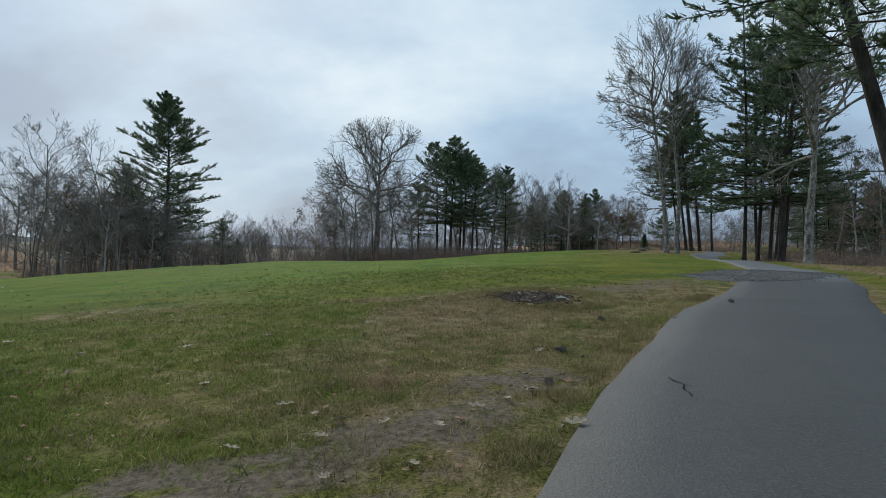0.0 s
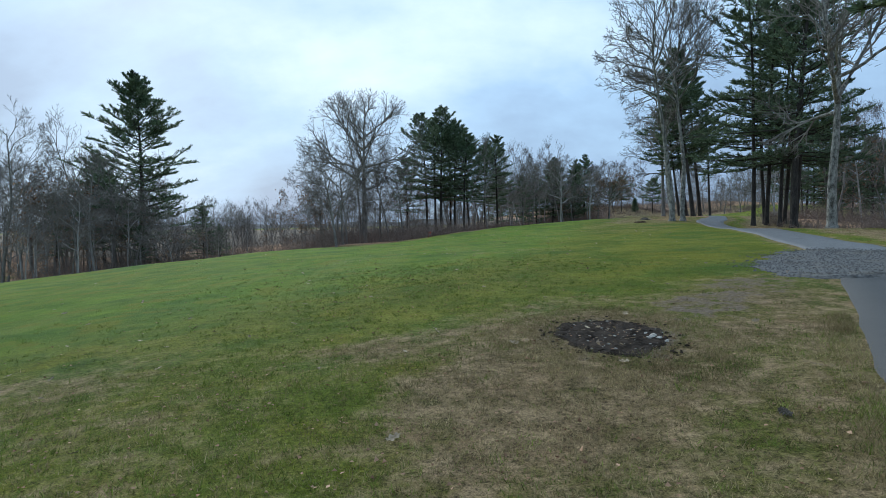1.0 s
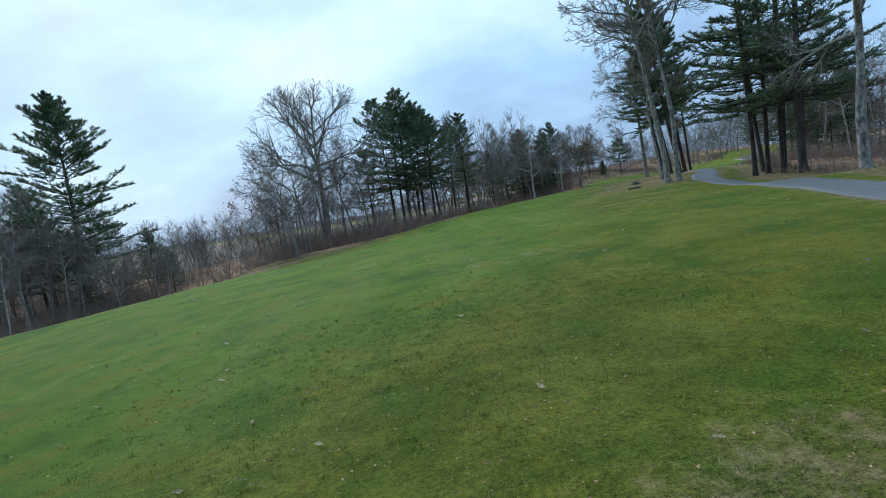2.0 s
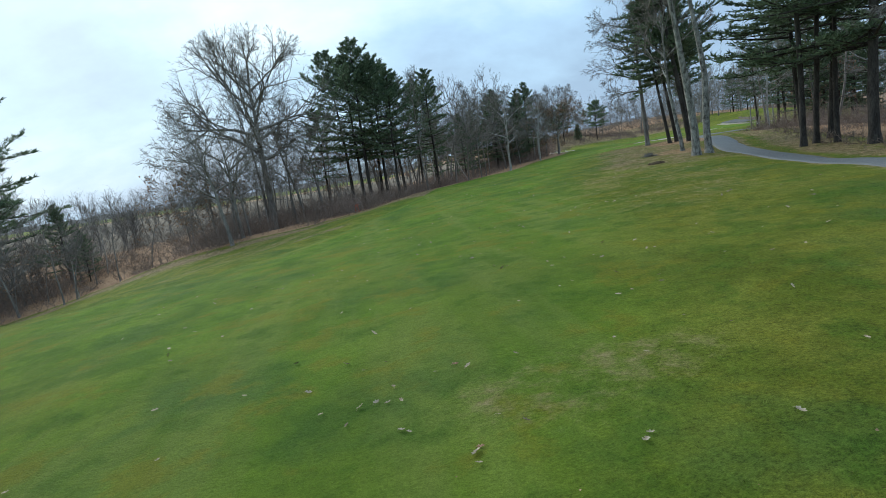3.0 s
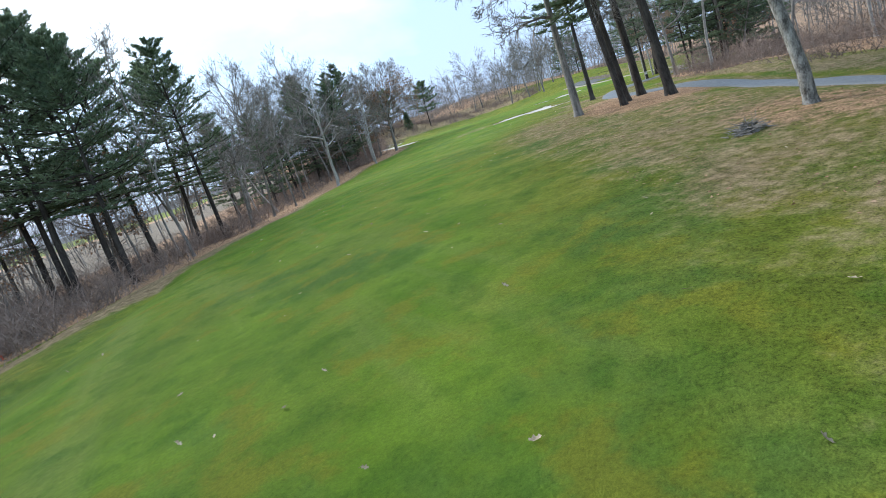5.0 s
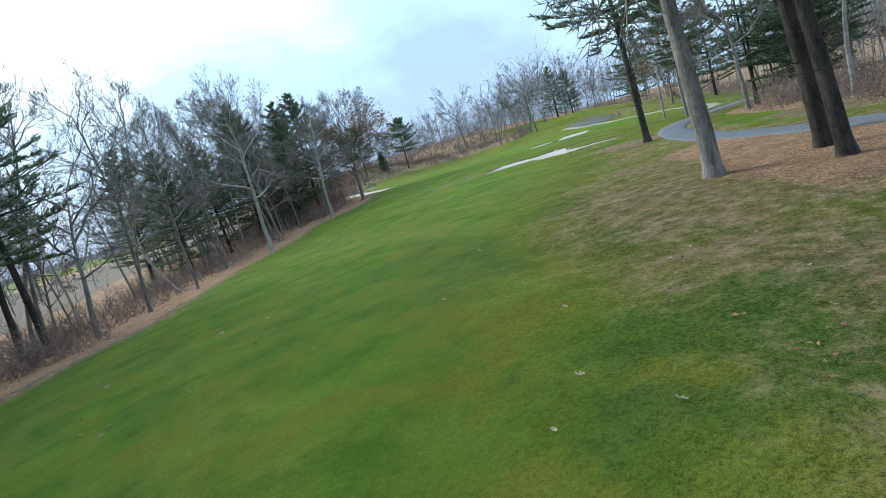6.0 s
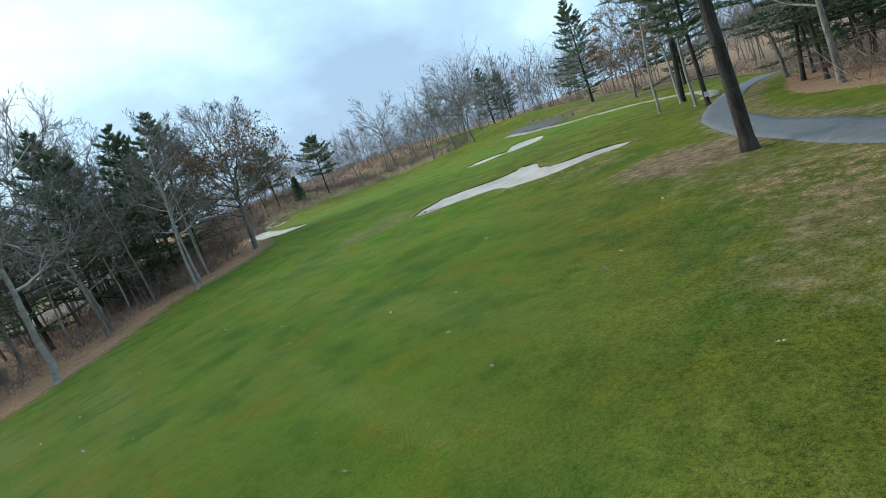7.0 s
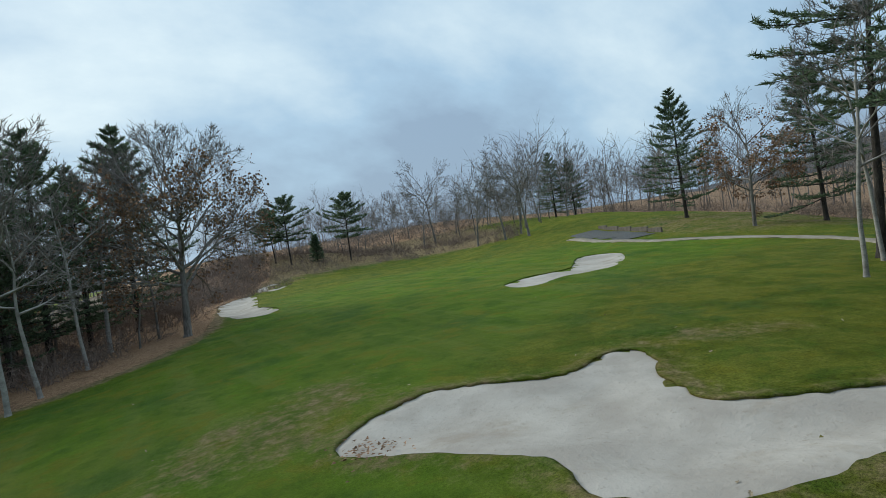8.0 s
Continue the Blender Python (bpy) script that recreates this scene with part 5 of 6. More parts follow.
def leaf_cloud(name, seed, xy, size, mat, label, up=0.03):
    """Many small fallen leaves, too many to count."""
    rng = np.random.RandomState(seed)
    n = len(xy)
    z = ground_z(xy[:, 0], xy[:, 1]) + up
    turn, s = rng.rand(n) * 2 * np.pi, size * (0.6 + 0.8 * rng.rand(n))
    c, d = np.cos(turn), np.sin(turn)
    lift = np.abs(rng.normal(0, 0.25, (n, 2)))
    def at(u, v, h):
        return np.column_stack([xy[:, 0] + (u * c - v * d) * s, xy[:, 1] + (u * d + v * c) * s, z + h * s])
    v = np.stack([at(-0.5, 0, 0.0), at(0, -0.33, lift[:, 0]), at(0.5, 0, 0.05), at(0, 0.33, lift[:, 1])], 1).reshape(-1, 3)
    i = np.arange(4 * n).reshape(n, 4)
    f = np.concatenate([i[:, [0, 1, 2]], i[:, [0, 2, 3]]]).tolist()
    tagged(mesh_object(name, v, f, mat), label, "leaves", kind="stuff")


def build_leaves():
    rng = np.random.RandomState(31)
    # over the fairway
    line = np.array(spline([(-6, 8), (-3, 20), (3, 33), (9, 50), (18, 68), (28, 82), (38, 95), (48, 108)], 0.5))
    k = rng.randint(0, len(line), 1250)
    xy = line[k] + rng.normal(0, 1, (1250, 2)) * [7, 5]
    xy = xy[(np.abs(path_side(xy[:, 0], xy[:, 1])) > 1.5) & (depth_in(xy[:, 0], xy[:, 1], WOODS) < 0)]
    xy = xy[rng.rand(len(xy)) < np.interp(xy[:, 1], [38, 48], [1.0, 0.3])]
    verts, faces, at = [], [], 0
    for x, y in xy:
        v, f = lobed_leaf(rng, 0.06 + 0.075 * rng.rand())
        m = pose(x, y, gz(x, y) + 0.022, rng.normal(0, 16), rng.normal(0, 16), rng.rand() * 360)
        verts.append(v @ np.array(m.to_3x3()).T + np.array(m.translation))
        faces += [tuple(at + q for q in g) for g in f]
        at += len(v)
    tagged(mesh_object("scattered_leaves", np.concatenate(verts), faces, TAN_LEAF), "tan dry oak leaves scattered over the grass", "leaves", kind="stuff")
    # drifts along the woods' edge, beside the path and under the oaks
    edge = np.array(spline(WOODS_EDGE[4:24], 0.3))
    t = np.gradient(edge, axis=0)
    t /= np.hypot(t[:, 0], t[:, 1])[:, None]
    k = rng.randint(0, len(edge), 9000)
    xy = edge[k] + np.column_stack([-t[k, 1], t[k, 0]]) * (-0.4 + 5.0 * rng.rand(9000) ** 1.5)[:, None]
    path = np.array(PATH_LINE)
    tp = np.gradient(path, axis=0)
    tp /= np.hypot(tp[:, 0], tp[:, 1])[:, None]
    m = len(path) * 3 // 5
    k2 = rng.randint(30, m, 5000)
    xy2 = path[k2] + np.column_stack([tp[k2, 1], -tp[k2, 0]]) * (1.5 + 6.5 * rng.rand(5000))[:, None]
    xy2 = xy2[xy2[:, 1] < 78]
    xy3 = np.column_stack([13 + 22 * rng.rand(9000), 47 + 33 * rng.rand(9000)])
    xy3 = xy3[depth_in(xy3[:, 0], xy3[:, 1], STRAW) > 0.3][:1500]
    leaf_cloud("leaf_drifts", 2, np.concatenate([xy, xy2, xy3]), 0.06, BROWN_LEAF, "drifts of tan and brown leaves at the woods' edge")


build_leaves()


STRAW_NEEDLES = varied("fallen_pine_needles", (0.11, 0.07, 0.035), (0.27, 0.19, 0.10), 2.0, 0.8, 0, island=1.0)


def build_straw():
    """Windrows of needles and twigs washed into ridges under the pines, and debris at the bunker's tip."""
    rng = np.random.RandomState(35)
    spots = []
    while len(spots) < 110:
        x, y = 20 + 24 * rng.rand(), 58 + 30 * rng.rand()
        if max(depth_in(np.array([x]), np.array([y]), STRAW)[0], depth_in(np.array([x]), np.array([y]), BARE)[0]) > 1.2:
            spots.append((x, y))
    pts, ways = [], []
    for x, y in spots:
        turn, ln = radians(-28) + rng.normal(0, 0.35), 0.5 + 1.6 * rng.rand()
        u = (rng.rand(130) - 0.5) * ln
        bow = 0.25 * np.sin(u * 3 + rng.rand() * 6)
        w = rng.normal(0, 0.12, 130) + bow
        pts.append(np.column_stack([x + u * math.cos(turn) - w * math.sin(turn), y + u * math.sin(turn) + w * math.cos(turn)]))
        ways.append(turn + rng.normal(0, 0.9, 130))
    xy, turn = np.concatenate(pts), np.concatenate(ways)
    n = len(xy)
    base = np.column_stack([xy, ground_z(xy[:, 0], xy[:, 1]) + 0.015 + 0.03 * rng.rand(n)])
    d = np.column_stack([np.cos(turn), np.sin(turn), rng.normal(0, 0.15, n)]) * (0.02 + 0.045 * rng.rand(n))[:, None]
    w = np.column_stack([-np.sin(turn), np.cos(turn), 0.3 + 0 * turn]) * 0.003
    v = np.stack([base - d - w, base - d + w, base + d], 1).reshape(-1, 3)
    tagged(mesh_object("pine_straw", v, np.arange(3 * n).reshape(n, 3), STRAW_NEEDLES), "ridges of orange-brown pine needles washed over dry ground", "pine straw", kind="stuff")
    tip = np.column_stack([39.75 + rng.normal(0, 0.35, 130), 99.75 + rng.normal(0, 0.42, 130)])
    leaf_cloud("bunker_debris", 7, tip, 0.075, BROWN_LEAF, "brown leaves and debris at the tip of the sand bunker", 0.1)


build_straw()


def build_turf_blades():
    """Short grass close to where the walk begins."""
    rng = np.random.RandomState(41)
    n = 310000
    r = 1.6 + 9.0 * rng.rand(n) ** 1.5
    a = radians(-46) + radians(92) * rng.rand(n)
    xy = np.column_stack([np.sin(a) * r, np.cos(a) * r])
    # thicker round the soil patch and along the paving
    m = 45000
    q = 0.85 + 1.3 * rng.rand(m) ** 1.4
    th = rng.rand(m) * 2 * np.pi
    xy[:m] = np.column_stack([1.56 + 0.68 * q * np.cos(th), 9.85 + 0.95 * q * np.sin(th)])
    line = np.array(spline(PATH_LEFT[1:6], 0.02))
    k = rng.randint(0, len(line), 30000)
    xy[m:m + 30000] = line[k] + np.abs(rng.normal(0, 1, (30000, 1))) * [-0.20, 0.09] + [0.03, 0]
    cov = ground_cover(xy[:, 0], xy[:, 1])
    side = path_side(xy[:, 0], xy[:, 1])
    pit = np.hypot((xy[:, 0] - 1.56) / 0.68, (xy[:, 1] - 9.85) / 0.95)
    tuft = np.sin(xy[:, 0] * 7.3 + 1.7 * np.sin(xy[:, 1] * 5.1)) * np.sin(xy[:, 1] * 6.4 + 1.2 * np.sin(xy[:, 0] * 4.3))
    keep = (side < -1.16 - 0.12 * rng.rand(n)) & (rng.rand(n) > cov[:, 2] * 1.25 - 0.1 * tuft) & (pit > 0.82 + 0.2 * rng.rand(n)) & (tuft > -0.45 - 0.5 * rng.rand(n))
    xy, tuft, cov = xy[keep], tuft[keep], cov[keep]
    n = len(xy)
    base = np.column_stack([xy, ground_z(xy[:, 0], xy[:, 1])])
    edge_grass = smooth_step(path_side(xy[:, 0], xy[:, 1]), -1.75, -1.3)
    h = (0.02 + 0.042 * rng.rand(n) ** 1.5) * (1 + 0.4 * edge_grass) * (1 + 0.35 * tuft)
    way = unit(np.column_stack([rng.normal(0, 0.8, (n, 2)), np.ones(n)])) * h[:, None]
    w = unit(np.column_stack([rng.normal(0, 1, (n, 2)), np.zeros(n)])) * 0.0026
    v = np.stack([base - w, base + w, base + way], 1).reshape(-1, 3)
    patch = 0.22 * np.sin(xy[:, 0] * 2.3 + 1.9 * np.sin(xy[:, 1] * 1.7)) * np.sin(xy[:, 1] * 2.1 + 1.3 * np.sin(xy[:, 0] * 1.4))
    straw = cov[:, 1] + patch + 0.14 * tuft + rng.normal(0, 0.2, n) > 0.54
    for name, pick, mat, label in (("turf_blades", ~straw, BLADE, "short green grass blades in the worn rough"),
                                   ("straw_blades", straw, STRAW_BLADE, "short dead straw-coloured grass blades")):
        k = int(pick.sum())
        tagged(mesh_object(name, v.reshape(n, 3, 3)[pick].reshape(-1, 3), np.arange(3 * k).reshape(k, 3), mat), label, "grass", kind="stuff")


build_turf_blades()


def build_turf_clumps():
    """Coarse tufts and brown scraps in the worn grass by the start."""
    rng = np.random.RandomState(43)
    line = np.array(spline([(-3, 2.5), (-1.5, 6), (-0.5, 10), (-0.5, 15), (0.5, 21)], 0.2))
    k = rng.randint(0, len(line), 5200)
    c = line[k] + rng.normal(0, 1, (5200, 2)) * [3.2, 1.2]
    cov = ground_cover(c[:, 0], c[:, 1])
    pit = np.hypot((c[:, 0] - 1.56) / 0.68, (c[:, 1] - 9.85) / 0.95)
    c = c[(path_side(c[:, 0], c[:, 1]) < -1.4) & (pit > 1.05) & (rng.rand(len(c)) > cov[:, 2])]
    dead = np.repeat(ground_cover(c[:, 0], c[:, 1])[:, 1] + rng.normal(0, 0.2, len(c)) > 0.62, 11)
    xy = np.repeat(c, 11, 0) + rng.normal(0, 0.035, (len(c) * 11, 2))
    n = len(xy)
    base = np.column_stack([xy, ground_z(xy[:, 0], xy[:, 1])])
    h = np.repeat(0.03 + 0.05 * rng.rand(len(c)) ** 1.6, 11) * (0.6 + 0.7 * rng.rand(n))
    way = unit(np.column_stack([rng.normal(0, 0.85, (n, 2)), np.ones(n)])) * h[:, None]
    w = unit(np.column_stack([rng.normal(0, 1, (n, 2)), np.zeros(n)])) * 0.0042
    v = np.stack([base - w, base + w, base + way], 1).reshape(-1, 3)
    for name, pick, mat, label in (("turf_tufts", ~dead, BLADE, "coarse tufts of green grass"), ("straw_tufts", dead, STRAW_BLADE, "coarse tufts of dead straw-coloured grass")):
        m = int(pick.sum())
        tagged(mesh_object(name, v.reshape(n, 3, 3)[pick].reshape(-1, 3), np.arange(3 * m).reshape(m, 3), mat), label, "grass", kind="stuff")
    k = rng.randint(0, len(line), 3800)
    p = line[k] + rng.normal(0, 1, (3800, 2)) * [3.0, 1.2]
    p = p[path_side(p[:, 0], p[:, 1]) < -1.35]
    leaf_cloud("leaf_scraps", 9, p, 0.032, BROWN_LEAF, "small brown scraps of leaf trodden into the grass")


build_turf_clumps()


def blob_mesh(rng, size, flat=0.6, cuts=1):
    """A lumpy stone."""
    bm = bmesh.new()
    bmesh.ops.create_icosphere(bm, subdivisions=cuts, radius=size)
    for q in bm.verts:
        q.co *= 0.75 + 0.5 * rng.rand()
        q.co.z *= flat
    return bm


def build_dirt_patch():
    rng = np.random.RandomState(51)
    # dark turned soil, ragged edge, lumps and a shallow hollow
    rings, spokes = 12, 56
    a = np.arange(spokes) * 2 * np.pi / spokes
    edge = 1 + 0.06 * np.sin(a * 3 + 0.7) + 0.04 * np.sin(a * 7) + 0.03 * rng.normal(0, 1, spokes)
    verts = []
    for k in range(rings + 1):
        q = k / rings
        x, y = 1.56 + np.cos(a) * 0.68 * q * edge, 9.85 + np.sin(a) * 0.95 * q * edge
        hump = 0.012 * (1 - q ** 6) - 0.022 * (1 - q) + 0.010 * rng.normal(0, 1, spokes) * (0.3 < q < 1)
        verts.append(np.column_stack([x, y, ground_z(x, y) + (0.008 + hump if k < rings else -0.03)]))
    v = np.concatenate(verts)
    i = np.arange(len(v)).reshape(rings + 1, spokes)
    f = np.stack([i[:-1], np.roll(i[:-1], -1, 1), np.roll(i[1:], -1, 1), i[1:]], -1).reshape(-1, 4)
    tagged(mesh_object("dirt_patch", v, f, CLOD), "round patch of dark bare soil in the dry grass", "soil")
    # pebbles in it
    pts, fs, base = [], [], 0
    bm = blob_mesh(rng, 1.0)
    bm.verts.ensure_lookup_table()
    pv = np.array([tuple(q.co) for q in bm.verts])
    pf = np.array([[q.index for q in face.verts] for face in bm.faces])
    bm.free()
    for k in range(70):
        r, th = math.sqrt(rng.rand()) * 0.95, rng.rand() * 6.28
        x, y, s = 1.56 + 0.66 * r * math.cos(th), 9.85 + 0.92 * r * math.sin(th), 0.006 + 0.016 * rng.rand() ** 3
        turn = np.array(Matrix.Rotation(rng.rand() * 6.28, 3, "Z"))
        pts.append(pv @ turn.T * s * [1.3, 0.9, 0.8] + [x, y, gz(x, y) + 0.016])
        fs.append(pf + base)
        base += len(pv)
    tagged(mesh_object("pebbles", np.concatenate(pts), np.concatenate(fs).tolist(), STONE), "small pale pebbles strewn over dark soil", "pebbles", kind="stuff")
    crumbs, cf, at = [], [], 0
    for k in range(240):
        th, q = rng.rand() * 6.28, 0.78 + 0.5 * rng.rand() ** 1.6
        x, y, s = 1.56 + 0.68 * q * math.cos(th), 9.85 + 0.95 * q * math.sin(th), 0.008 + 0.022 * rng.rand() ** 2
        turn = np.array(Matrix.Rotation(rng.rand() * 6.28, 3, "Z"))
        crumbs.append(pv @ turn.T * s * [1.2, 1.0, 0.7] + [x, y, gz(x, y) + 0.012])
        cf.append(pf + at)
        at += len(pv)
    tagged(mesh_object("soil_crumbs", np.concatenate(crumbs), np.concatenate(cf).tolist(), CLOD), "crumbs of dark soil round the bare patch", "soil", kind="stuff")
    for x, y, s in ((2.0, 9.62, 0.04), (1.93, 9.55, 0.03), (2.04, 9.52, 0.03), (1.97, 9.75, 0.026), (2.06, 9.36, 0.025)):
        bm = blob_mesh(rng, s, 0.55, 2)
        me = bpy.data.meshes.new("stone")
        bm.to_mesh(me)
        bm.free()
        me.materials.append(STONE)
        ob = new("stone", me)
        ob.matrix_world = pose(x, y, gz(x, y) + 0.02, rng.rand() * 40, 0, rng.rand() * 360)
        tagged(ob, "pale weathered stone lying in dark soil", "stone", "stones in the soil patch")


build_dirt_patch()


def build_gravel():
    outline = spline([(6.3, 14.4), (6.9, 13.3), (8.2, 13.6), (9.6, 14.8), (11.4, 16.6), (12.6, 18.8), (11.9, 20.2), (10.4, 19.9), (8.7, 18.4), (7.2, 16.6)], 0.25, True)
    outline = [(x + 0.16 * math.sin(5.3 * y + x) + 0.1 * math.sin(11 * x), y + 0.16 * math.sin(4.7 * x + 2 * y) + 0.1 * math.sin(13 * y)) for x, y in outline]
    v, f = filled(outline, 0.22)
    rng = np.random.RandomState(61)
    d = depth_in(v[:, 0], v[:, 1], outline)
    on_path = smooth_step(np.abs(path_side(v[:, 0], v[:, 1])), 1.5, 1.15)
    z = land(v[:, 0], v[:, 1]) + np.where(d < 0.02, -0.02, 0.022 + 0.03 * on_path) + rng.rand(len(v)) * 0.012
    tagged(mesh_object("gravel_patch", np.column_stack([v, z]), f, GRAVEL), "washed-out patch of blue-grey gravel beside the path", "gravel", kind="structure")
    n = 3200
    k = rng.randint(0, len(v), n)
    p = v[k] + rng.normal(0, 0.22, (n, 2))
    zz = land(p[:, 0], p[:, 1]) + 0.026 + 0.03 * smooth_step(np.abs(path_side(p[:, 0], p[:, 1])), 1.5, 1.15)
    s = 0.012 + 0.02 * rng.rand(n)
    octa = np.array([(1, 0, 0), (0, 1, 0), (-1, 0, 0), (0, -1, 0), (0, 0, 0.8)])
    fac = np.array([(0, 1, 4), (1, 2, 4), (2, 3, 4), (3, 0, 4)])
    turn = rng.rand(n) * 6.28
    c, sn = np.cos(turn)[:, None], np.sin(turn)[:, None]
    stretch = 0.7 + 0.6 * rng.rand(n, 5, 3)
    o = octa[None] * stretch
    vx = (o[..., 0] * c - o[..., 1] * sn) * s[:, None] + p[:, :1]
    vy = (o[..., 0] * sn + o[..., 1] * c) * s[:, None] + p[:, 1:]
    vz = o[..., 2] * s[:, None] + zz[:, None]
    vv = np.stack([vx, vy, vz], -1).reshape(-1, 3)
    ff = (fac[None] + (np.arange(n) * 5)[:, None, None]).reshape(-1, 3)
    tagged(mesh_object("loose_gravel", vv, ff.tolist(), GRAVEL), "loose grey stones over the gravel patch", "gravel", kind="stuff")


build_gravel()


def strip(name, pts, width, z_up, mat, label, category, kind="structure", seed=0):
    """A thin strip laid along a line of plan."""
    rng = np.random.RandomState(seed)
    c = np.array(pts)
    t = np.gradient(c, axis=0)
    t /= np.hypot(t[:, 0], t[:, 1])[:, None]
    right = np.stack([t[:, 1], -t[:, 0]], -1)
    rows = []
    for off, up in ((-1, -0.03), (-0.85, z_up), (0, z_up + 0.01), (0.85, z_up), (1, -0.03)):
        p = c + right * (off * width / 2 * (1 + 0.15 * rng.normal(0, 1, len(c)) * (abs(off) > 0.5)))[:, None]
        rows.append(np.column_stack([p, ground_z(p[:, 0], p[:, 1]) + up]))
    v = np.stack(rows, 1).reshape(-1, 3)
    i = np.arange(len(v)).reshape(len(c), 5)
    f = np.stack([i[:-1, :-1], i[:-1, 1:], i[1:, 1:], i[1:, :-1]], -1).reshape(-1, 4)
    return tagged(mesh_object(name, v, f, mat, smooth=True), label, category, kind=kind)


DUST = varied("pale_trodden_earth", (0.24, 0.2, 0.15), (0.4, 0.35, 0.28), 1.2, 0.95, 0.5, 8, 0.02)
strip("trodden_path", spline([(63.5, 99.0), (70.0, 102.6), (75.0, 107.0), (77.0, 112.0), (77.4, 118.0), (77.0, 124.0), (78.0, 131.0), (80.6, 139.0)], 0.8), 1.3, 0.05, DUST, "pale narrow path curving round the green", "path")
pad_line = spline([(80.0, 128.0), (81.6, 134.0), (84.0, 140.5)], 0.8)
strip("gravel_pad", pad_line, 3.4, 0.06, GRAVEL, "grey gravel pad beside the green", "gravel")


def build_pad_wall():
    """A low dark timber edging behind the pad, sleeper by sleeper."""
    wall = new("timber_edging")
    pts = offset_line(pad_line, 2.0)[::3]
    for (x0, y0), (x1, y1) in zip(pts, pts[1:]):
        bm = bmesh.new()
        bmesh.ops.create_cube(bm, size=1.0)
        ln = math.hypot(x1 - x0, y1 - y0)
        bmesh.ops.scale(bm, vec=(ln * 0.97, 0.2, 0.5), verts=bm.verts)
        bmesh.ops.bevel(bm, geom=bm.edges[:], offset=0.02, segments=1, affect="EDGES")
        ob = part("sleeper", bm, WOOD, wall)
        x, y = (x0 + x1) / 2, (y0 + y1) / 2
        ob.matrix_world = pose(x, y, gz(x, y) + 0.18, 0, 0, math.degrees(math.atan2(y1 - y0, x1 - x0)))
    tagged(wall, "low dark timber edging behind a gravel pad", "edging")


build_pad_wall()


def build_notice(x, y, turn, out):
    """A small white notice on a backing board, nailed low on a pine trunk."""
    notice = new("notice_board")
    for name, size, at, mat, label in (("backing", (0.24, 0.03, 0.32), (0, -out, 0.66), WOOD, "grey backing board"), ("panel", (0.21, 0.012, 0.28), (0, -out - 0.022, 0.66), WHITE, ""),
                                       ("lettering", (0.15, 0.004, 0.03), (0, -out - 0.030, 0.73), BARK_PINE, "dark bar of lettering"), ("lettering", (0.12, 0.004, 0.025), (0, -out - 0.030, 0.65), BARK_PINE, "dark bar of lettering")):
        bm = bmesh.new()
        bmesh.ops.create_cube(bm, size=1.0)
        bmesh.ops.scale(bm, vec=size, verts=bm.verts)
        bmesh.ops.translate(bm, vec=at, verts=bm.verts)
        bmesh.ops.bevel(bm, geom=bm.edges[:], offset=min(size) * 0.2, segments=1, affect="EDGES")
        part(name, bm, mat, notice, label)
    notice.matrix_world = pose(x, y, gz(x, y), 0, 0, turn)
    tagged(notice, "small white notice on a pine trunk by the path", "sign")


build_notice(57.3, 95.5, -49, 0.165)


def build_stake(x, y):
    stake = new("boundary_stake")
    bm = bmesh.new()
    bmesh.ops.create_cone(bm, cap_ends=True, segments=8, radius1=0.09, radius2=0.08, depth=1.5)
    bmesh.ops.translate(bm, vec=(0, 0, 0.55), verts=bm.verts)
    part("shaft", bm, WHITE, stake)
    bm = bmesh.new()
    bmesh.ops.create_cone(bm, cap_ends=True, segments=8, radius1=0.082, radius2=0.02, depth=0.12)
    bmesh.ops.translate(bm, vec=(0, 0, 1.36), verts=bm.verts)
    part("tip", bm, WHITE, stake)
    stake.matrix_world = pose(x, y, gz(x, y), 2, -2, 0)
    tagged(stake, "white painted boundary stake at the fairway edge", "stake", "boundary stakes")


ORANGE = varied("faded_orange_paint", (0.34, 0.05, 0.025), (0.55, 0.11, 0.05), 8, 0.6, 0.2, 30, 0.003)


def build_marker(x, y, tilt):
    """A thin orange course marker: flat stake and a cross slat near its top."""
    marker = new("hazard_marker")
    for name, size, at, label in (("stake", (0.07, 0.03, 0.95), (0, 0, 0.35), ""), ("slat", (0.26, 0.02, 0.09), (0.02, -0.026, 0.66), "orange cross slat")):
        bm = bmesh.new()
        bmesh.ops.create_cube(bm, size=1.0)
        bmesh.ops.scale(bm, vec=size, verts=bm.verts)
        bmesh.ops.translate(bm, vec=at, verts=bm.verts)
        bmesh.ops.bevel(bm, geom=bm.edges[:], offset=0.006, segments=1, affect="EDGES")
        part(name, bm, ORANGE, marker, label)
    marker.matrix_world = pose(x, y, gz(x, y), tilt, tilt * 0.7, 25)
    tagged(marker, "faded orange marker stake at the woods' edge", "stake", "orange markers")


build_marker(-0.9, 75.6, 6)
build_marker(-0.55, 75.4, -9)
build_stake(-66, 94)
build_stake(-42.5, 82)


DUG = varied("brown_dug_soil", (0.05, 0.036, 0.024), (0.17, 0.12, 0.075), 9, 0.95, 1.0, 26, 0.05)


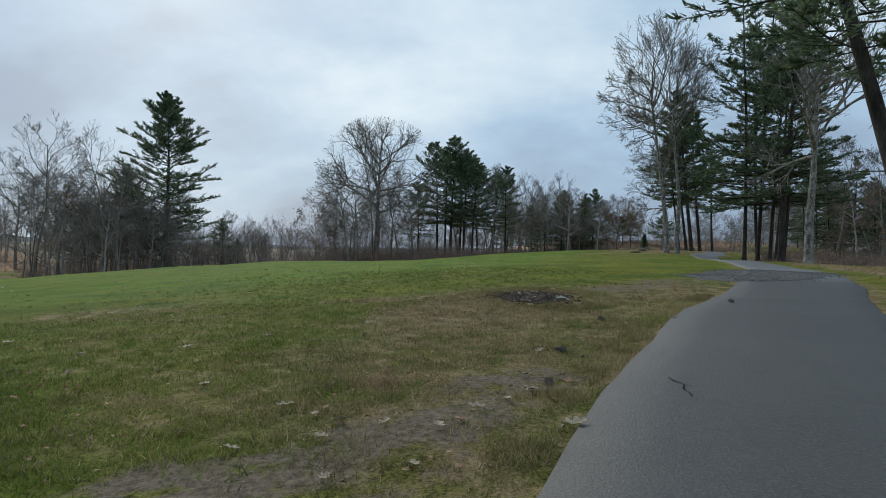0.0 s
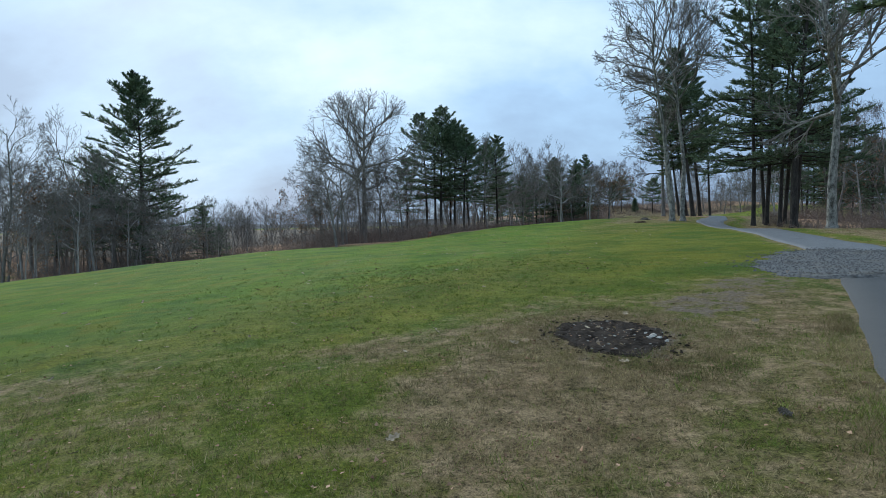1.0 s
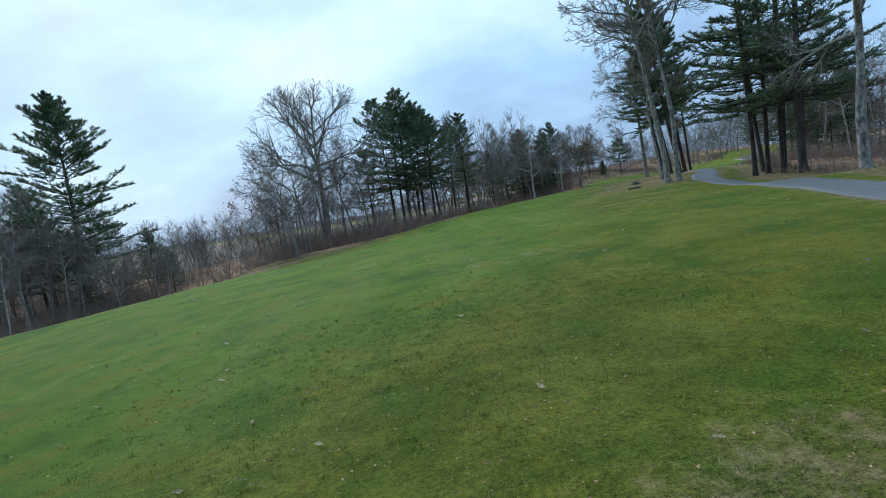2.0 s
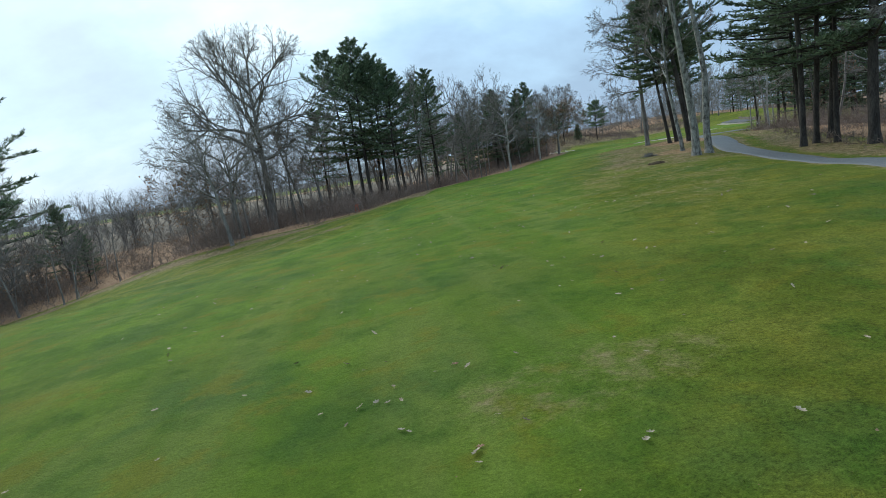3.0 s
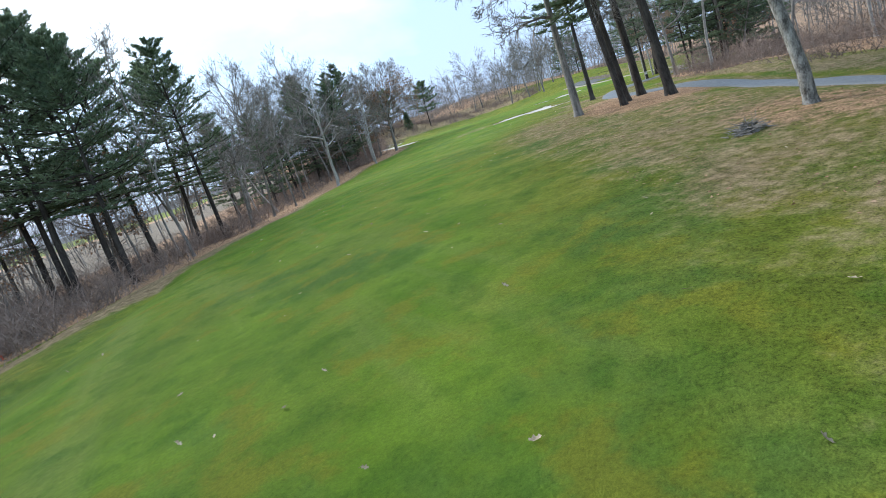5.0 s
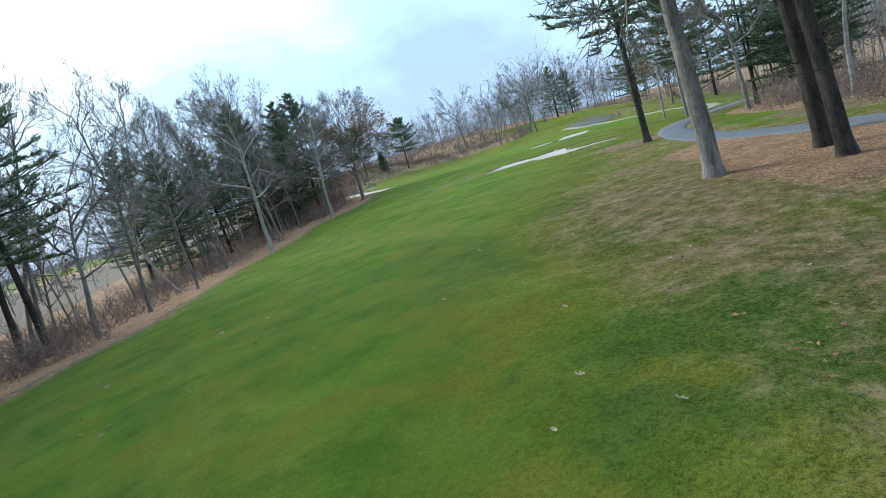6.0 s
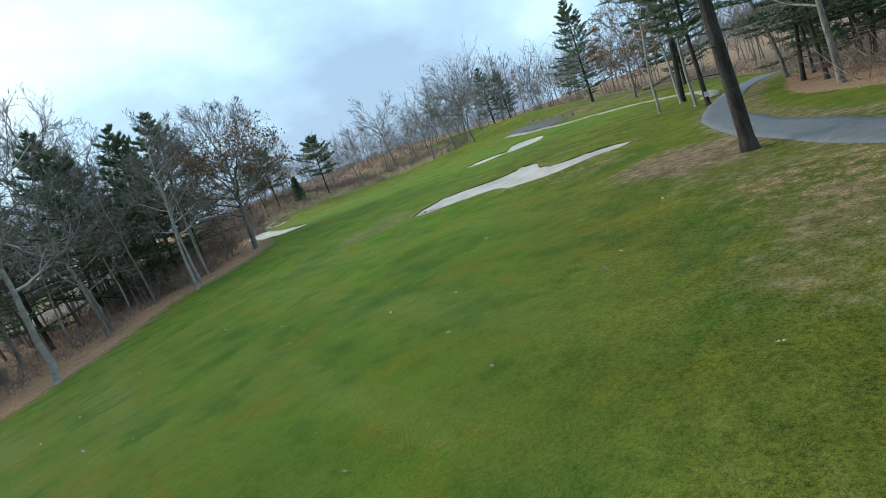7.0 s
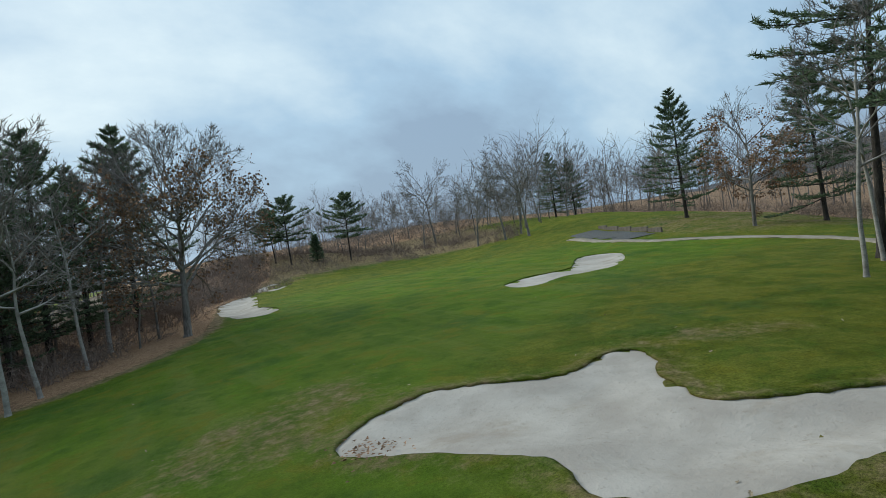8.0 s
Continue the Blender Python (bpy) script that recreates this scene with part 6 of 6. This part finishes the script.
def build_stump_hole():
    rng = np.random.RandomState(71)
    spokes, rings = 30, 7
    a = np.arange(spokes) * 2 * np.pi / spokes
    edge = 1 + 0.18 * np.sin(a * 2 + 1) + 0.1 * np.sin(a * 5) + 0.05 * rng.normal(0, 1, spokes)
    verts = []
    for k in range(rings + 1):
        q = k / rings
        x, y = 16.9 + np.cos(a) * 0.5 * q * edge, 50.0 + np.sin(a) * 0.34 * q * edge
        verts.append(np.column_stack([x, y, ground_z(x, y) + 0.05 + (0.05 * math.sin(q * 3.1) if k < rings else -0.1) + 0.02 * rng.normal(0, 1, spokes) * (k < rings)]))
    v = np.concatenate(verts)
    i = np.arange(len(v)).reshape(rings + 1, spokes)
    f = np.stack([i[:-1], np.roll(i[:-1], -1, 1), np.roll(i[1:], -1, 1), i[1:]], -1).reshape(-1, 4)
    tagged(mesh_object("soil_mound", v, f, DUG), "brown dug soil mound in the dry grass", "soil")
    n = 170
    xy = np.column_stack([19.5 + rng.normal(0, 0.19, n), 55.7 + rng.normal(0, 0.14, n)])
    rise = 0.24 * np.exp(-((xy[:, 0] - 19.5) / 0.24) ** 2 - ((xy[:, 1] - 55.7) / 0.2) ** 2)
    base = np.column_stack([xy, ground_z(xy[:, 0], xy[:, 1]) + 0.01 + rise * rng.rand(n)])
    lines = grow(rng, base, np.column_stack([rng.normal(0, 1, (n, 2)), rng.normal(0, 0.25, n)]), 0.12 + 0.3 * rng.rand(n), 3, 0.25, -0.02)
    v, f = tubes(lines, 0.007 + 0.011 * rng.rand(n), np.full(n, 0.005), 4)
    tagged(mesh_object("brushwood_heap", v, f.tolist(), BARK_GREY), "small heap of grey dead sticks under the oaks", "brushwood", kind="stuff")


build_stump_hole()


def build_twigs():
    """Reddish dead twigs in the grass by the start, pine cones, and cracks in the paving."""
    rng = np.random.RandomState(81)
    n = 130
    xy = np.column_stack([-0.42 + rng.normal(0, 0.16, n), 4.0 + rng.normal(0, 0.12, n)])
    base = np.column_stack([xy, ground_z(xy[:, 0], xy[:, 1]) + 0.01 + 0.02 * rng.rand(n)])
    way = np.column_stack([rng.normal(0, 1, (n, 2)), 0.15 + 0.3 * rng.rand(n)])
    l1 = grow(rng, base, way, 0.06 + 0.12 * rng.rand(n), 3, 0.3, -0.05)
    v, f = tubes(l1, np.full(n, 0.0022), np.full(n, 0.001), 3)
    tagged(mesh_object("dead_twigs", v, f.tolist(), BROWN_LEAF), "small heap of reddish dead twigs and straw", "twigs", kind="stuff")
    for x, y in ((4.55, 8.95), (2.0, 7.1), (1.1, 5.2), (0.75, 3.9)):
        cone = new("pine_cone")
        pieces = []
        for k in range(46):
            q = k / 46
            th = k * 2.4
            r = 0.026 * math.sin(min(1, q * 1.25 + 0.12) * math.pi) + 0.006
            p = np.array([[(q - 0.5) * 0.11, math.cos(th) * r * 0.5, math.sin(th) * r * 0.5 + 0.02]])
            d = np.array([[0.35, math.cos(th), math.sin(th)]])
            pieces.append(tubes(np.stack([p, p + unit(d) * 0.017], 1), np.array([0.009]), np.array([0.004]), 4))
        v, f = joined(pieces)
        mesh_object("scales", v, f, WOOD, cone)
        on = 0.04 if abs(path_side(np.array([x]), np.array([y]))[0]) < 1.3 else 0.01
        cone.matrix_world = pose(x, y, float(land(x, y)) + on, 0, 0, rng.rand() * 360)
        tagged(cone, "brown pine cone lying near the path", "pine cone", "pine cones")


build_twigs()


def build_cracks():
    rng = np.random.RandomState(91)
    tar = varied("dark_crack", (0.008, 0.008, 0.008), (0.02, 0.02, 0.02), 8, 0.9, 0)
    for pts, w in (([(1.62, 4.02), (1.60, 3.9), (1.63, 3.8), (1.58, 3.68), (1.55, 3.5)], 0.007),
                   ([(1.62, 3.8), (1.66, 3.72)], 0.004),
                   ([(9.2, 20.2), (9.8, 19.2), (10.4, 18.3), (11.0, 17.3)], 0.03),
                   ([(5.0, 9.3), (6.2, 8.9), (7.0, 8.2)], 0.012)):
        line = np.array(spline(pts, 0.06))
        line += rng.normal(0, w * 0.8, line.shape)
        t = np.gradient(line, axis=0)
        t /= np.hypot(t[:, 0], t[:, 1])[:, None] + 1e-9
        r = np.stack([t[:, 1], -t[:, 0]], -1) * (w * (0.3 + rng.rand(len(line))))[:, None]
        rows = [line - r, line + r]
        side = [np.column_stack([p, land(p[:, 0], p[:, 1]) + 0.016 + 0.024 * (1 - np.clip(np.abs(path_side(p[:, 0], p[:, 1])) / 1.3, 0, 1) ** 2) + 0.005]) for p in rows]
        n = len(line)
        v = np.concatenate(side)
        f = [(k, k + 1, n + k + 1, n + k) for k in range(n - 1)]
        tagged(mesh_object("path_crack", v, f, tar), "dark crack in the worn asphalt", "crack", "cracks in the paving", "structure")


build_cracks()
